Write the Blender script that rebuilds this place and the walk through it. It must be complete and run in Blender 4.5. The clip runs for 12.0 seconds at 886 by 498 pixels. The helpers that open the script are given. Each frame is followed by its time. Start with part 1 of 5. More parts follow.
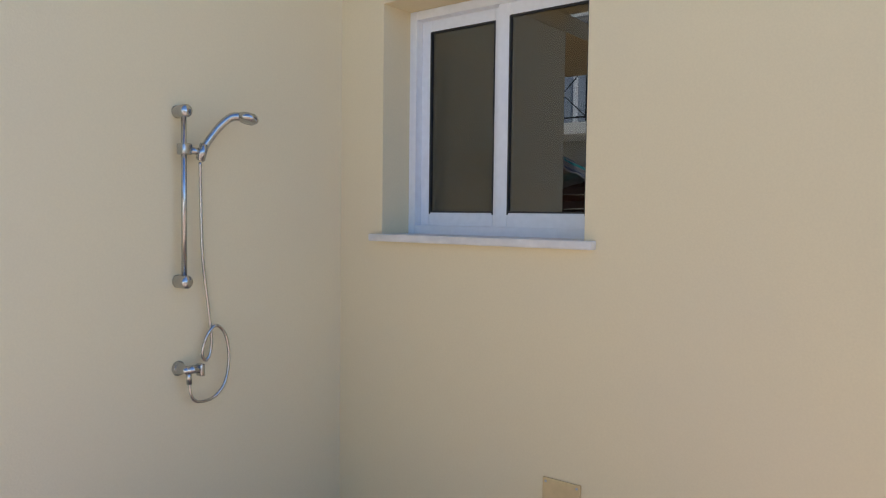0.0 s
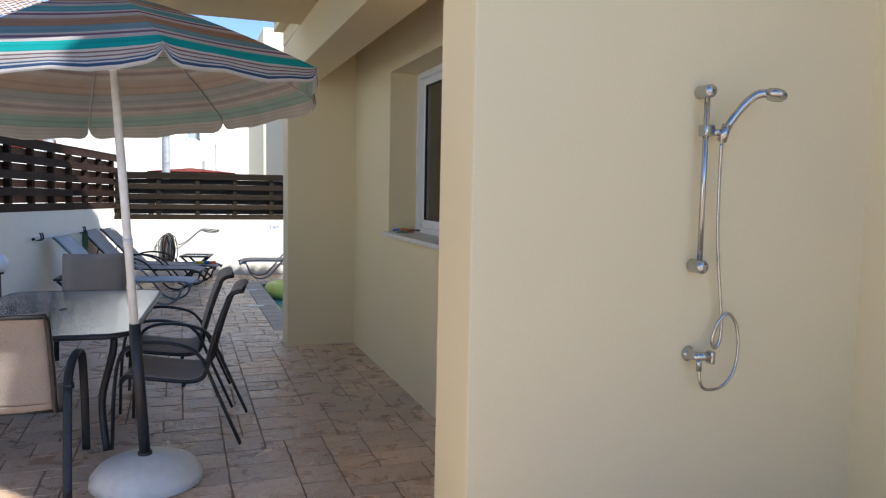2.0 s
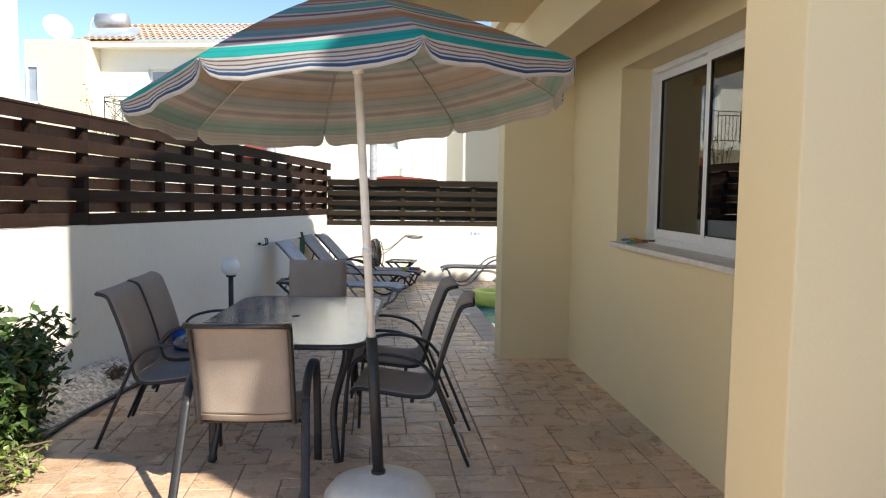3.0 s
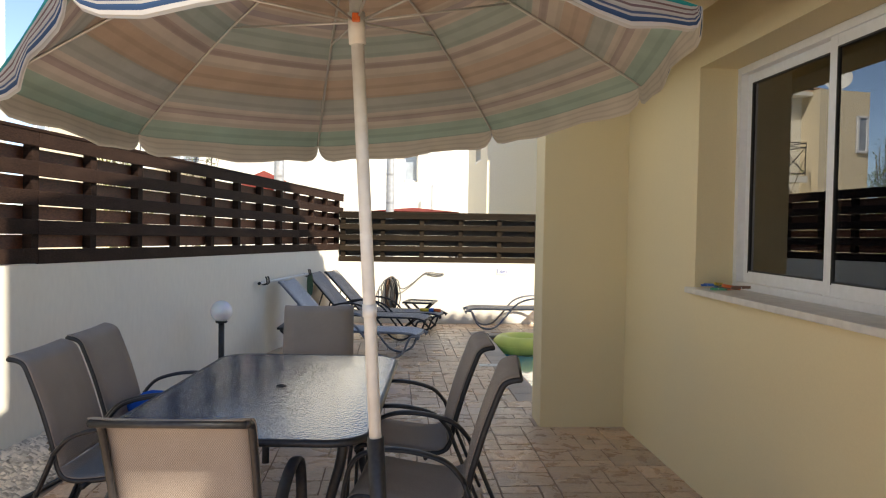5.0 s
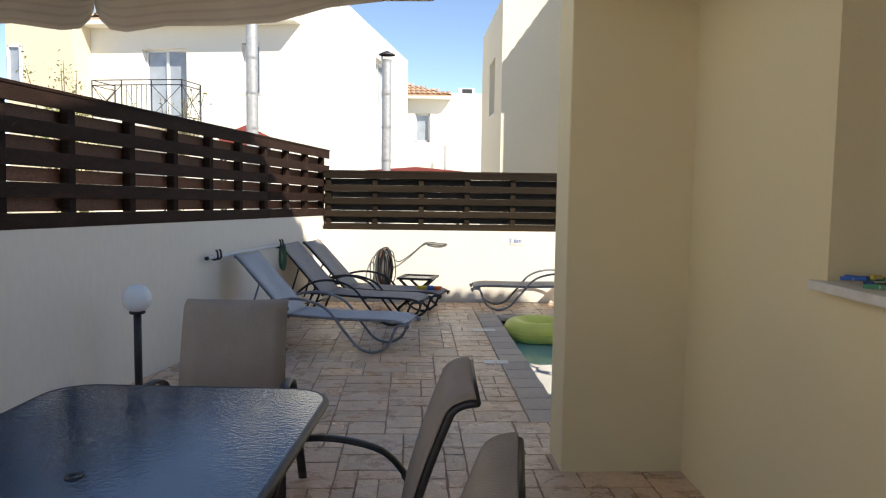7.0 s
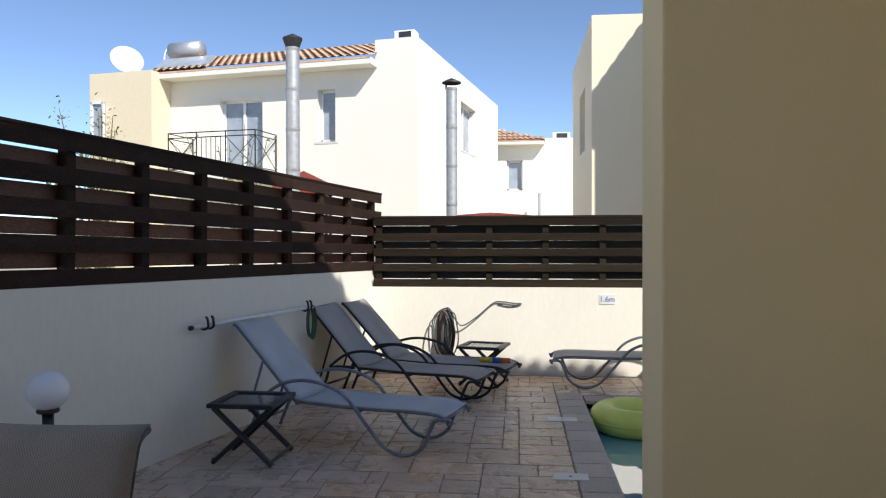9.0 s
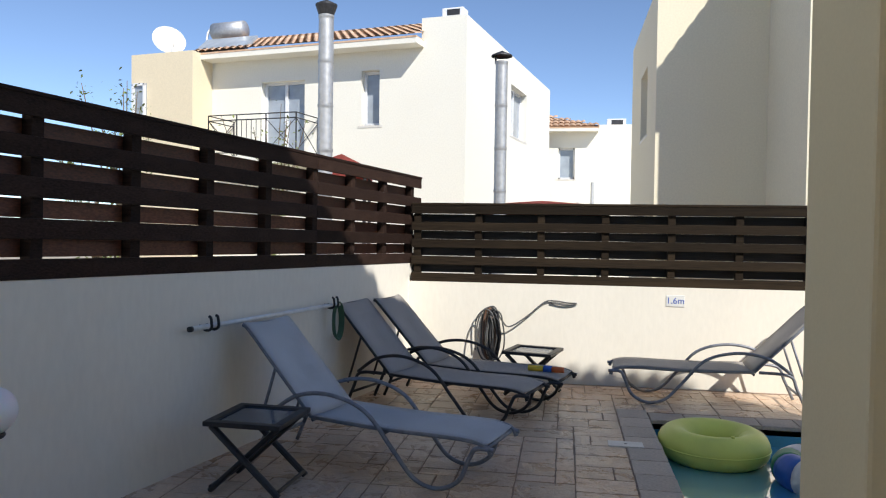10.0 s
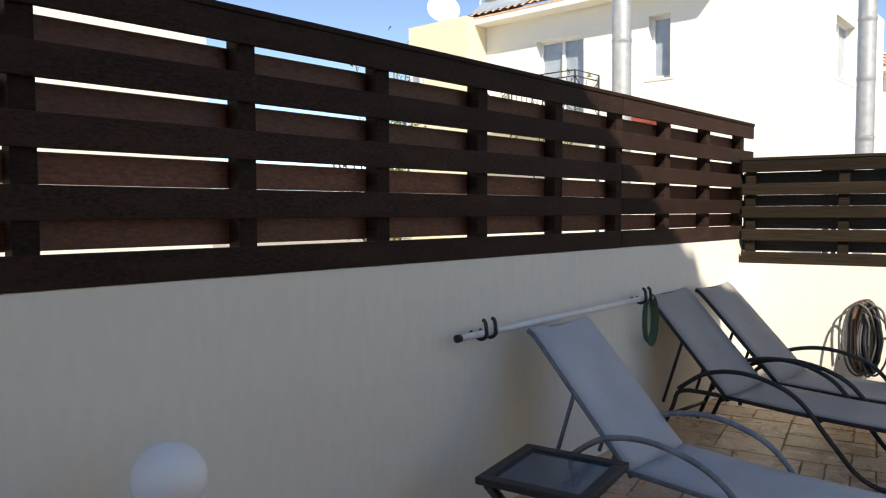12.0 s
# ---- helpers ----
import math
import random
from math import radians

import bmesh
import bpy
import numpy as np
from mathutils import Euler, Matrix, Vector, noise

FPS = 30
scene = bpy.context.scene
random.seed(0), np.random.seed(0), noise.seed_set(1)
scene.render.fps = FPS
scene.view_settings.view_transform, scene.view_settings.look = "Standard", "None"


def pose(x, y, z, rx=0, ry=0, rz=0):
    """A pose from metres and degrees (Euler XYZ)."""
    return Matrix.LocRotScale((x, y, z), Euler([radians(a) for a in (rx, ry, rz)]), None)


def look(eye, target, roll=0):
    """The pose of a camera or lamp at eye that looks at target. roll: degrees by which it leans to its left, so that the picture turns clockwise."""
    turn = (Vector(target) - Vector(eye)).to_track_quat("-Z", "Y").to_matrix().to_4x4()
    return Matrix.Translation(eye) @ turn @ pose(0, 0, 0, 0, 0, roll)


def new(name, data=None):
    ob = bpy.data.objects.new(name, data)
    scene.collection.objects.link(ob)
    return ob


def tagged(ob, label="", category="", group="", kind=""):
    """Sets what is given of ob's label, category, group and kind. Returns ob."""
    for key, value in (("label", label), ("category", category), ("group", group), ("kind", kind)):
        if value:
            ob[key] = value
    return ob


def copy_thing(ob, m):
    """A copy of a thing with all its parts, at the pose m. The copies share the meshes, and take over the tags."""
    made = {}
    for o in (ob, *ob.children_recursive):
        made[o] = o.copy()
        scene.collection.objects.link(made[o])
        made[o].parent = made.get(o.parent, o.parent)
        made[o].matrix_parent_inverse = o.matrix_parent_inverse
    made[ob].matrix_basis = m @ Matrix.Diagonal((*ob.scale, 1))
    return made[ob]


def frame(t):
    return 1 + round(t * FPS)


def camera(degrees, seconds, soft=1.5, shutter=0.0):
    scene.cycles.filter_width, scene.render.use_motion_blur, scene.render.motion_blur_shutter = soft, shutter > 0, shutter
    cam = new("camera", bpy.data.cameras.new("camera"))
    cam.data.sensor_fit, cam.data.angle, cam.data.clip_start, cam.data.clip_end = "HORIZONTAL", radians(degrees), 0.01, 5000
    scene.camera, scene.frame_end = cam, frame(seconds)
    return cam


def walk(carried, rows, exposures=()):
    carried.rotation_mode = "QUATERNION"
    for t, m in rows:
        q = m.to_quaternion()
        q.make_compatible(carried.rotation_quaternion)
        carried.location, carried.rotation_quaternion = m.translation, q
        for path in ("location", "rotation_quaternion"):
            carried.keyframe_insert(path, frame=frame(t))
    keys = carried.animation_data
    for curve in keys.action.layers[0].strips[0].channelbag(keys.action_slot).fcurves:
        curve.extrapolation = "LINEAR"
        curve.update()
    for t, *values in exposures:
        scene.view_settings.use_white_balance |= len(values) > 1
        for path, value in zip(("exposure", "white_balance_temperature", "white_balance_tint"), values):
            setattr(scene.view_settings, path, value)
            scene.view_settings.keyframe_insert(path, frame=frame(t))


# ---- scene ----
cam = camera(62.5, 12.0, soft=1.15)
PATH = [
    (0, (-0.324, -0.336, 1.569), (1.25, 0.895, 1.478), 0.7),
    (0.5, (-0.403, -0.208, 1.568), (1.025, 1.188, 1.468), 0.6),
    (0.8, (-0.435, -0.17, 1.583), (0.915, 1.303, 1.486), 0.7),
    (1, (-0.445, -0.162, 1.59), (0.808, 1.392, 1.469), 0.3),
    (1.5, (-0.501, -0.14, 1.607), (0.538, 1.563, 1.465), 1.3),
    (2, (-0.582, -0.07, 1.58), (0.092, 1.805, 1.414), 1.1),
    (2.5, (-0.741, 0.153, 1.571), (-0.3, 2.098, 1.418), 0.5),
    (3, (-0.801, 0.375, 1.577), (-0.614, 2.36, 1.419), 0.8),
    (3.2, (-0.846, 0.433, 1.578), (-0.713, 2.422, 1.419), 0.6),
    (4.8, (-0.793, 1.377, 1.575), (-0.636, 3.369, 1.487), 1.6),
    (5, (-0.761, 1.547, 1.558), (-0.626, 3.542, 1.493), 0.9),
    (5.5, (-0.699, 1.96, 1.549), (-0.535, 3.948, 1.414), 1.7),
    (6, (-0.664, 2.394, 1.552), (-0.428, 4.376, 1.416), -0.4),
    (6.5, (-0.523, 2.884, 1.522), (-0.411, 4.875, 1.375), -0.5),
    (7, (-0.424, 3.299, 1.514), (-0.341, 5.291, 1.352), 0.8),
    (7.2, (-0.394, 3.462, 1.535), (-0.288, 5.456, 1.427), 0.4),
    (8.8, (-0.043, 4.855, 1.488), (-0.215, 6.847, 1.434), -0.9),
    (9, (-0.012, 5.033, 1.468), (-0.213, 7.022, 1.448), -0.1),
    (9.5, (0.019, 5.479, 1.476), (-0.43, 7.427, 1.419), 0.6),
    (10, (-0.081, 5.888, 1.476), (-0.411, 7.861, 1.426), 0.8),
    (10.5, (-0.163, 6.308, 1.448), (-0.822, 8.194, 1.367), 2.4),
    (11, (-0.306, 6.634, 1.439), (-1.157, 8.44, 1.325), 1.9),
    (11.5, (-0.566, 6.927, 1.449), (-1.51, 8.685, 1.31), 0.6),
    (12, (-0.736, 7.207, 1.46), (-1.755, 8.923, 1.329), -0.7),
]
walk(cam, [(t, look(eye, target, roll)) for t, eye, target, roll in PATH],
     [(0, 0.64, 5800, 10), (1.5, 0.77, 5900, 10), (2.5, 0.88, 6250, 10), (3, 0.94, 6800, 8), (5, 0.97, 7300, 10), (6.5, 0.82, 7200, 10), (7, 0.7, 7000, 10), (9, 0.3, 6400, 10), (10, 0.23, 6400, 10), (11, 0.33, 6700, 10), (12, 0.6, 7100, 10)])
SUN_AZ, SUN_EL = 40.0, 42.0
# ---- world, sun ----
world = bpy.data.worlds.new("sky_world")
scene.world = world
world.use_nodes = True
wn = world.node_tree.nodes
sky = wn.new("ShaderNodeTexSky")
sky.sky_type, sky.sun_disc = "NISHITA", False
sun_way = Vector((math.sin(radians(SUN_AZ)) * math.cos(radians(SUN_EL)), -math.cos(radians(SUN_AZ)) * math.cos(radians(SUN_EL)), math.sin(radians(SUN_EL))))
sky.sun_elevation, sky.sun_rotation = radians(SUN_EL), math.atan2(sun_way.x, sun_way.y)
sky.air_density, sky.dust_density, sky.ozone_density = 0.85, 0.0, 1.5
sky.altitude = 3000
world.node_tree.links.new(sky.outputs["Color"], wn["Background"].inputs["Color"])
wn["Background"].inputs["Strength"].default_value = 0.15
sun = new("sun", bpy.data.lights.new("sun", "SUN"))
sun.data.energy, sun.data.angle, sun.data.color = 4.6, radians(0.55), (1.0, 0.95, 0.86)
sun.matrix_world = look(sun_way * 40, (0, 0, 0))


# ---- materials ----
def nodes_of(name):
    m = bpy.data.materials.new(name)
    m.use_nodes = True
    return m, m.node_tree.nodes, m.node_tree.links, m.node_tree.nodes["Principled BSDF"]


def surface(name, colour, rough=0.6, metal=0.0, grain=40.0, bump=0.15, vary=0.12, stain=0.0, stain_colour=None, stain_scale=1.2, random_tint=0.0, distance=0.004, spec=0.5, coat=0.0, stretch=(1, 1, 1)):
    """A painted or natural surface: base colour with fine grain, broad stains and a fine relief."""
    m, n, l, p = nodes_of(name)
    tex = n.new("ShaderNodeTexCoord")
    mp = n.new("ShaderNodeMapping")
    mp.inputs["Scale"].default_value = stretch
    l.new(tex.outputs["Object"], mp.inputs["Vector"])
    fine = n.new("ShaderNodeTexNoise")
    fine.inputs["Scale"].default_value, fine.inputs["Detail"].default_value = grain, 6
    l.new(mp.outputs["Vector"], fine.inputs["Vector"])
    broad = n.new("ShaderNodeTexNoise")
    broad.inputs["Scale"].default_value, broad.inputs["Detail"].default_value = stain_scale, 5
    l.new(mp.outputs["Vector"], broad.inputs["Vector"])
    ramp = n.new("ShaderNodeMapRange")
    ramp.inputs["To Min"].default_value, ramp.inputs["To Max"].default_value = 1 - vary, 1 + vary
    ramp.inputs["From Min"].default_value, ramp.inputs["From Max"].default_value = 0.3, 0.7
    l.new(fine.outputs["Fac"], ramp.inputs["Value"])
    mul = n.new("ShaderNodeVectorMath")
    mul.operation = "SCALE"
    mul.inputs[0].default_value = colour
    l.new(ramp.outputs["Result"], mul.inputs["Scale"])
    last = mul.outputs["Vector"]
    if stain_colour:
        mask = n.new("ShaderNodeMapRange")
        mask.inputs["From Min"].default_value, mask.inputs["From Max"].default_value = 0.48, 0.72
        mask.inputs["To Max"].default_value = stain
        l.new(broad.outputs["Fac"], mask.inputs["Value"])
        mix = n.new("ShaderNodeMix")
        mix.data_type = "RGBA"
        mix.inputs["B"].default_value = (*stain_colour, 1)
        l.new(mask.outputs["Result"], mix.inputs["Factor"])
        l.new(last, mix.inputs["A"])
        last = mix.outputs["Result"]
    if random_tint:
        info = n.new("ShaderNodeObjectInfo")
        hsv = n.new("ShaderNodeHueSaturation")
        mr = n.new("ShaderNodeMapRange")
        mr.inputs["To Min"].default_value, mr.inputs["To Max"].default_value = 1 - random_tint, 1 + random_tint
        l.new(info.outputs["Random"], mr.inputs["Value"])
        l.new(mr.outputs["Result"], hsv.inputs["Value"])
        l.new(last, hsv.inputs["Color"])
        last = hsv.outputs["Color"]
    l.new(last, p.inputs["Base Color"])
    p.inputs["Roughness"].default_value, p.inputs["Metallic"].default_value = rough, metal
    p.inputs["Specular IOR Level"].default_value, p.inputs["Coat Weight"].default_value = spec, coat
    if bump:
        b = n.new("ShaderNodeBump")
        b.inputs["Strength"].default_value, b.inputs["Distance"].default_value = bump, distance
        l.new(fine.outputs["Fac"], b.inputs["Height"])
        l.new(b.outputs["Normal"], p.inputs["Normal"])
    return m


M = {}
M["stucco"] = surface("cream_stucco", (0.80, 0.685, 0.44), 0.85, grain=130, bump=0.12, vary=0.018, stain=0.3, stain_colour=(0.73, 0.64, 0.47), stain_scale=0.9, spec=0.2)
M["bound"] = surface("boundary_stucco", (0.82, 0.775, 0.68), 0.85, grain=28, bump=0.25, vary=0.025, stain=0.4, stain_colour=(0.72, 0.675, 0.58), stain_scale=1.6, spec=0.2, stretch=(1, 1, 0.35))
M["stucco_far"] = surface("far_stucco", (0.84, 0.815, 0.73), 0.85, grain=30, bump=0.1, vary=0.04, stain=0.2, stain_colour=(0.79, 0.74, 0.63), stain_scale=0.5, spec=0.2)
M["stucco_cream"] = surface("pale_cream_stucco", (0.83, 0.765, 0.60), 0.85, grain=30, bump=0.1, vary=0.04, stain=0.2, stain_colour=(0.77, 0.70, 0.54), stain_scale=0.6, spec=0.2)
M["stucco_tan"] = surface("tan_stucco", (0.76, 0.66, 0.48), 0.85, grain=30, bump=0.1, vary=0.04, spec=0.2)
M["paver"] = surface("stamped_concrete", (0.47, 0.345, 0.26), 0.44, grain=26, bump=0.5, vary=0.28, stain=0.6, stain_colour=(0.58, 0.48, 0.40), stain_scale=3.5, random_tint=0.16, distance=0.012)
M["joint"] = surface("dark_joint", (0.28, 0.195, 0.14), 0.9, grain=40, bump=0.3, vary=0.25)
M["coping"] = surface("grey_coping_stone", (0.52, 0.43, 0.345), 0.7, grain=50, bump=0.3, vary=0.15, stain=0.4, stain_colour=(0.42, 0.35, 0.28), stain_scale=4, random_tint=0.1)
M["earth"] = surface("dry_ground", (0.42, 0.36, 0.28), 0.95, grain=8, bump=0.3, vary=0.25)
M["gravel"] = surface("pale_gravel", (0.52, 0.48, 0.42), 0.85, grain=25, bump=0.4, vary=0.3)
M["marble"] = surface("white_marble_sill", (0.72, 0.69, 0.64), 0.4, grain=14, bump=0.05, vary=0.1, stain=0.3, stain_colour=(0.5, 0.46, 0.4), stain_scale=6)
M["white"] = surface("white_aluminium", (0.80, 0.81, 0.83), 0.35, grain=30, bump=0.02, vary=0.03)
M["rubber"] = surface("black_gasket", (0.02, 0.02, 0.02), 0.6, grain=30, bump=0.05, vary=0.1)
M["fence"] = surface("dark_stained_timber", (0.029, 0.0165, 0.0125), 0.65, spec=0.1, grain=16, bump=0.5, vary=0.45, stain=0.7, stain_colour=(0.046, 0.027, 0.020), stain_scale=1.6, random_tint=0.3, distance=0.006, stretch=(3, 0.35, 8))
M["fence_end"] = surface("weathered_dark_timber", (0.021, 0.0145, 0.009), 0.7, spec=0.12, grain=16, bump=0.5, vary=0.45, stain=0.7, stain_colour=(0.038, 0.026, 0.015), stain_scale=1.6, random_tint=0.3, distance=0.006, stretch=(0.35, 3, 8))
M["chrome"] = surface("chrome", (0.50, 0.50, 0.50), 0.2, 1.0, grain=20, bump=0.0, vary=0.05)
M["steel"] = surface("galvanised_flue_steel", (0.50, 0.51, 0.53), 0.5, 0.6, grain=18, bump=0.1, vary=0.12)
M["frame_dark"] = surface("charcoal_powder_coat", (0.035, 0.034, 0.036), 0.42, 0.3, grain=60, bump=0.05, vary=0.2)
M["frame_grey"] = surface("slate_grey_tube", (0.20, 0.215, 0.25), 0.42, 0.2, grain=50, bump=0.08, vary=0.25, stain=0.5, stain_colour=(0.42, 0.43, 0.45), stain_scale=9)
M["iron"] = surface("dark_iron", (0.05, 0.05, 0.055), 0.5, 0.4, grain=40, bump=0.05, vary=0.2)
M["plastic_white"] = surface("white_plastic", (0.74, 0.73, 0.70), 0.45, grain=20, bump=0.1, vary=0.06, stain=0.4, stain_colour=(0.6, 0.57, 0.5), stain_scale=7)
M["pole_white"] = surface("white_pole_paint", (0.80, 0.80, 0.79), 0.4, grain=20, bump=0.05, vary=0.06, stain=0.22, stain_colour=(0.55, 0.47, 0.38), stain_scale=14)
M["rib"] = surface("pale_rib_wire", (0.62, 0.62, 0.6), 0.35, 0.6, grain=20, bump=0.0, vary=0.05)
M["roof"] = surface("terracotta_tile", (0.54, 0.35, 0.23), 0.8, grain=9, bump=0.3, vary=0.25, stain=0.7, stain_colour=(0.64, 0.49, 0.36), stain_scale=2.0, random_tint=0.2)
M["red"] = surface("red_canvas", (0.38, 0.085, 0.065), 0.8, grain=30, bump=0.2, vary=0.15)
M["lime"] = surface("lime_vinyl", (0.76, 0.80, 0.17), 0.4, grain=6, bump=0.05, vary=0.06)
M["basin"] = surface("pool_plaster", (0.09, 0.38, 0.55), 0.5, grain=8, bump=0.05, vary=0.08)
# Back boards: redder and brighter than the front boards.
M["fence_back"] = surface("reddish_timber", (0.15, 0.05, 0.023), 0.55, grain=16, bump=0.4, vary=0.4, random_tint=0.35, stretch=(3, 0.35, 8))
# Dark colour stands in for shade in the gaps of the end fence.
M["fence_end_back"] = surface("gap_shade_timber", (0.032, 0.024, 0.017), 0.7, grain=16, bump=0.4, vary=0.4, random_tint=0.3, stretch=(0.35, 3, 8))
M["room"] = surface("room_paint", (0.70, 0.66, 0.58), 0.8, grain=10, bump=0.05, vary=0.05)
M["curtain"] = surface("beige_curtain", (0.62, 0.50, 0.34), 0.9, grain=20, bump=0.1, vary=0.1)
M["black_plastic"] = surface("black_plastic", (0.018, 0.018, 0.02), 0.45, grain=30, bump=0.05, vary=0.2)
M["hose_grey"] = surface("grey_hose", (0.10, 0.10, 0.098), 0.5, grain=30, bump=0.05, vary=0.1)
M["hose_green"] = surface("green_hose", (0.06, 0.13, 0.07), 0.5, grain=30, bump=0.05, vary=0.1)
M["hose_brown"] = surface("brown_hose", (0.16, 0.09, 0.06), 0.5, grain=30, bump=0.05, vary=0.1)
M["orange"] = surface("orange_plastic", (0.65, 0.14, 0.03), 0.45, grain=30, bump=0.02, vary=0.06)
M["yellow"] = surface("yellow_plastic", (0.75, 0.52, 0.04), 0.45, grain=30, bump=0.02, vary=0.06)
M["blue"] = surface("blue_plastic", (0.03, 0.12, 0.45), 0.45, grain=30, bump=0.02, vary=0.06)
M["green"] = surface("green_plastic", (0.04, 0.25, 0.14), 0.45, grain=30, bump=0.02, vary=0.06)
M["ink"] = surface("blue_ink", (0.05, 0.12, 0.45), 0.6, grain=30, bump=0.0, vary=0.03)
M["box_paint"] = surface("cover_plate_paint", (0.66, 0.50, 0.25), 0.5, grain=30, bump=0.05, vary=0.05)
M["towel"] = surface("blue_towelling", (0.02, 0.13, 0.55), 0.95, grain=70, bump=0.6, vary=0.2, spec=0.1)
M["bark"] = surface("bark", (0.16, 0.12, 0.08), 0.9, grain=30, bump=0.5, vary=0.3)
M["leaf"] = surface("leaf_green", (0.075, 0.12, 0.025), 0.5, grain=12, bump=0.1, vary=0.3, random_tint=0.25)
M["leaf_pale"] = surface("leaf_pale_green", (0.15, 0.19, 0.05), 0.5, grain=12, bump=0.1, vary=0.3, random_tint=0.25)
M["soffit"] = surface("soffit_paint", (0.74, 0.60, 0.36), 0.8, grain=60, bump=0.15, vary=0.05, spec=0.2)


def fabric(name, colour, weave=900.0, sheer=0.35):
    """Woven mesh sling: thin cloth that lets some light through, with a fine weave."""
    m, n, l, p = nodes_of(name)
    tex = n.new("ShaderNodeTexCoord")
    wave = n.new("ShaderNodeTexChecker")
    wave.inputs["Scale"].default_value = weave
    wave.inputs["Color1"].default_value = (*[c * 1.2 for c in colour], 1)
    wave.inputs["Color2"].default_value = (*[c * 0.72 for c in colour], 1)
    l.new(tex.outputs["Object"], wave.inputs["Vector"])
    fine = n.new("ShaderNodeTexNoise")
    fine.inputs["Scale"].default_value = 5.0
    l.new(tex.outputs["Object"], fine.inputs["Vector"])
    mr = n.new("ShaderNodeMapRange")
    mr.inputs["To Min"].default_value, mr.inputs["To Max"].default_value = 0.8, 1.2
    l.new(fine.outputs["Fac"], mr.inputs["Value"])
    sc = n.new("ShaderNodeVectorMath")
    sc.operation = "SCALE"
    l.new(wave.outputs["Color"], sc.inputs[0])
    l.new(mr.outputs["Result"], sc.inputs["Scale"])
    l.new(sc.outputs["Vector"], p.inputs["Base Color"])
    p.inputs["Roughness"].default_value = 0.75
    tr = n.new("ShaderNodeBsdfTranslucent")
    l.new(sc.outputs["Vector"], tr.inputs["Color"])
    mix = n.new("ShaderNodeMixShader")
    mix.inputs["Fac"].default_value = sheer
    l.new(p.outputs["BSDF"], mix.inputs[1])
    l.new(tr.outputs["BSDF"], mix.inputs[2])
    l.new(mix.outputs["Shader"], n["Material Output"].inputs["Surface"])
    return m


M["sling"] = fabric("taupe_mesh_sling", (0.37, 0.31, 0.262), 260.0, 0.12)
M["sling_blue"] = fabric("blue_grey_mesh_sling", (0.52, 0.54, 0.57), 260.0, 0.08)
M["sling_brown"] = fabric("brown_grey_mesh_sling", (0.43, 0.40, 0.37), 260.0, 0.1)


def glass(name, tint=(1, 1, 1), rough=0.0, gloss_ior=1.5, clear=0.9):
    m, n, l, p = nodes_of(name)
    n.remove(p)
    tr, gl, mix, fr = n.new("ShaderNodeBsdfTransparent"), n.new("ShaderNodeBsdfGlossy"), n.new("ShaderNodeMixShader"), n.new("ShaderNodeFresnel")
    tr.inputs["Color"].default_value = (tint[0] * clear, tint[1] * clear, tint[2] * clear, 1)
    gl.inputs["Roughness"].default_value = rough
    fr.inputs["IOR"].default_value = gloss_ior
    l.new(fr.outputs["Fac"], mix.inputs["Fac"])
    l.new(tr.outputs["BSDF"], mix.inputs[1])
    l.new(gl.outputs["BSDF"], mix.inputs[2])
    l.new(mix.outputs["Shader"], n["Material Output"].inputs["Surface"])
    return m


M["glass"] = glass("window_glass", (0.55, 0.57, 0.55), 0.0, 2.5)
M["glass_far"] = surface("blue_grey_curtained_glass", (0.34, 0.38, 0.43), 0.08, grain=3, bump=0.0, vary=0.15, spec=0.8)
M["screen"] = glass("insect_screen", (0.30, 0.30, 0.28), 0.4, 1.2)

m, n, l, p = nodes_of("frosted_globe")
p.inputs["Base Color"].default_value = (0.86, 0.86, 0.88, 1)
p.inputs["Roughness"].default_value, p.inputs["Coat Weight"].default_value = 0.3, 0.4
p.inputs["Subsurface Weight"].default_value = 0.3
M["globe"] = m

m, n, l, p = nodes_of("rippled_table_glass")
tex, nz, bp = n.new("ShaderNodeTexCoord"), n.new("ShaderNodeTexVoronoi"), n.new("ShaderNodeBump")
nz.inputs["Scale"].default_value = 80.0
nz.feature = "SMOOTH_F1"
l.new(tex.outputs["Object"], nz.inputs["Vector"])
l.new(nz.outputs["Distance"], bp.inputs["Height"])
bp.inputs["Strength"].default_value, bp.inputs["Distance"].default_value = 0.11, 0.007
l.new(bp.outputs["Normal"], p.inputs["Normal"])
p.inputs["Base Color"].default_value = (0.17, 0.25, 0.36, 1)
p.inputs["Roughness"].default_value, p.inputs["Transmission Weight"].default_value, p.inputs["IOR"].default_value = 0.10, 0.75, 1.6
M["table_glass"] = m

m, n, l, p = nodes_of("pool_water")
tex, nz, bp = n.new("ShaderNodeTexCoord"), n.new("ShaderNodeTexNoise"), n.new("ShaderNodeBump")
nz.inputs["Scale"].default_value = 2.2
l.new(tex.outputs["Object"], nz.inputs["Vector"])
l.new(nz.outputs["Fac"], bp.inputs["Height"])
bp.inputs["Strength"].default_value, bp.inputs["Distance"].default_value = 0.12, 0.05
l.new(bp.outputs["Normal"], p.inputs["Normal"])
p.inputs["Base Color"].default_value = (0.10, 0.42, 0.62, 1)
p.inputs["Roughness"].default_value, p.inputs["IOR"].default_value, p.inputs["Transmission Weight"].default_value = 0.02, 1.33, 0.5
M["water"] = m


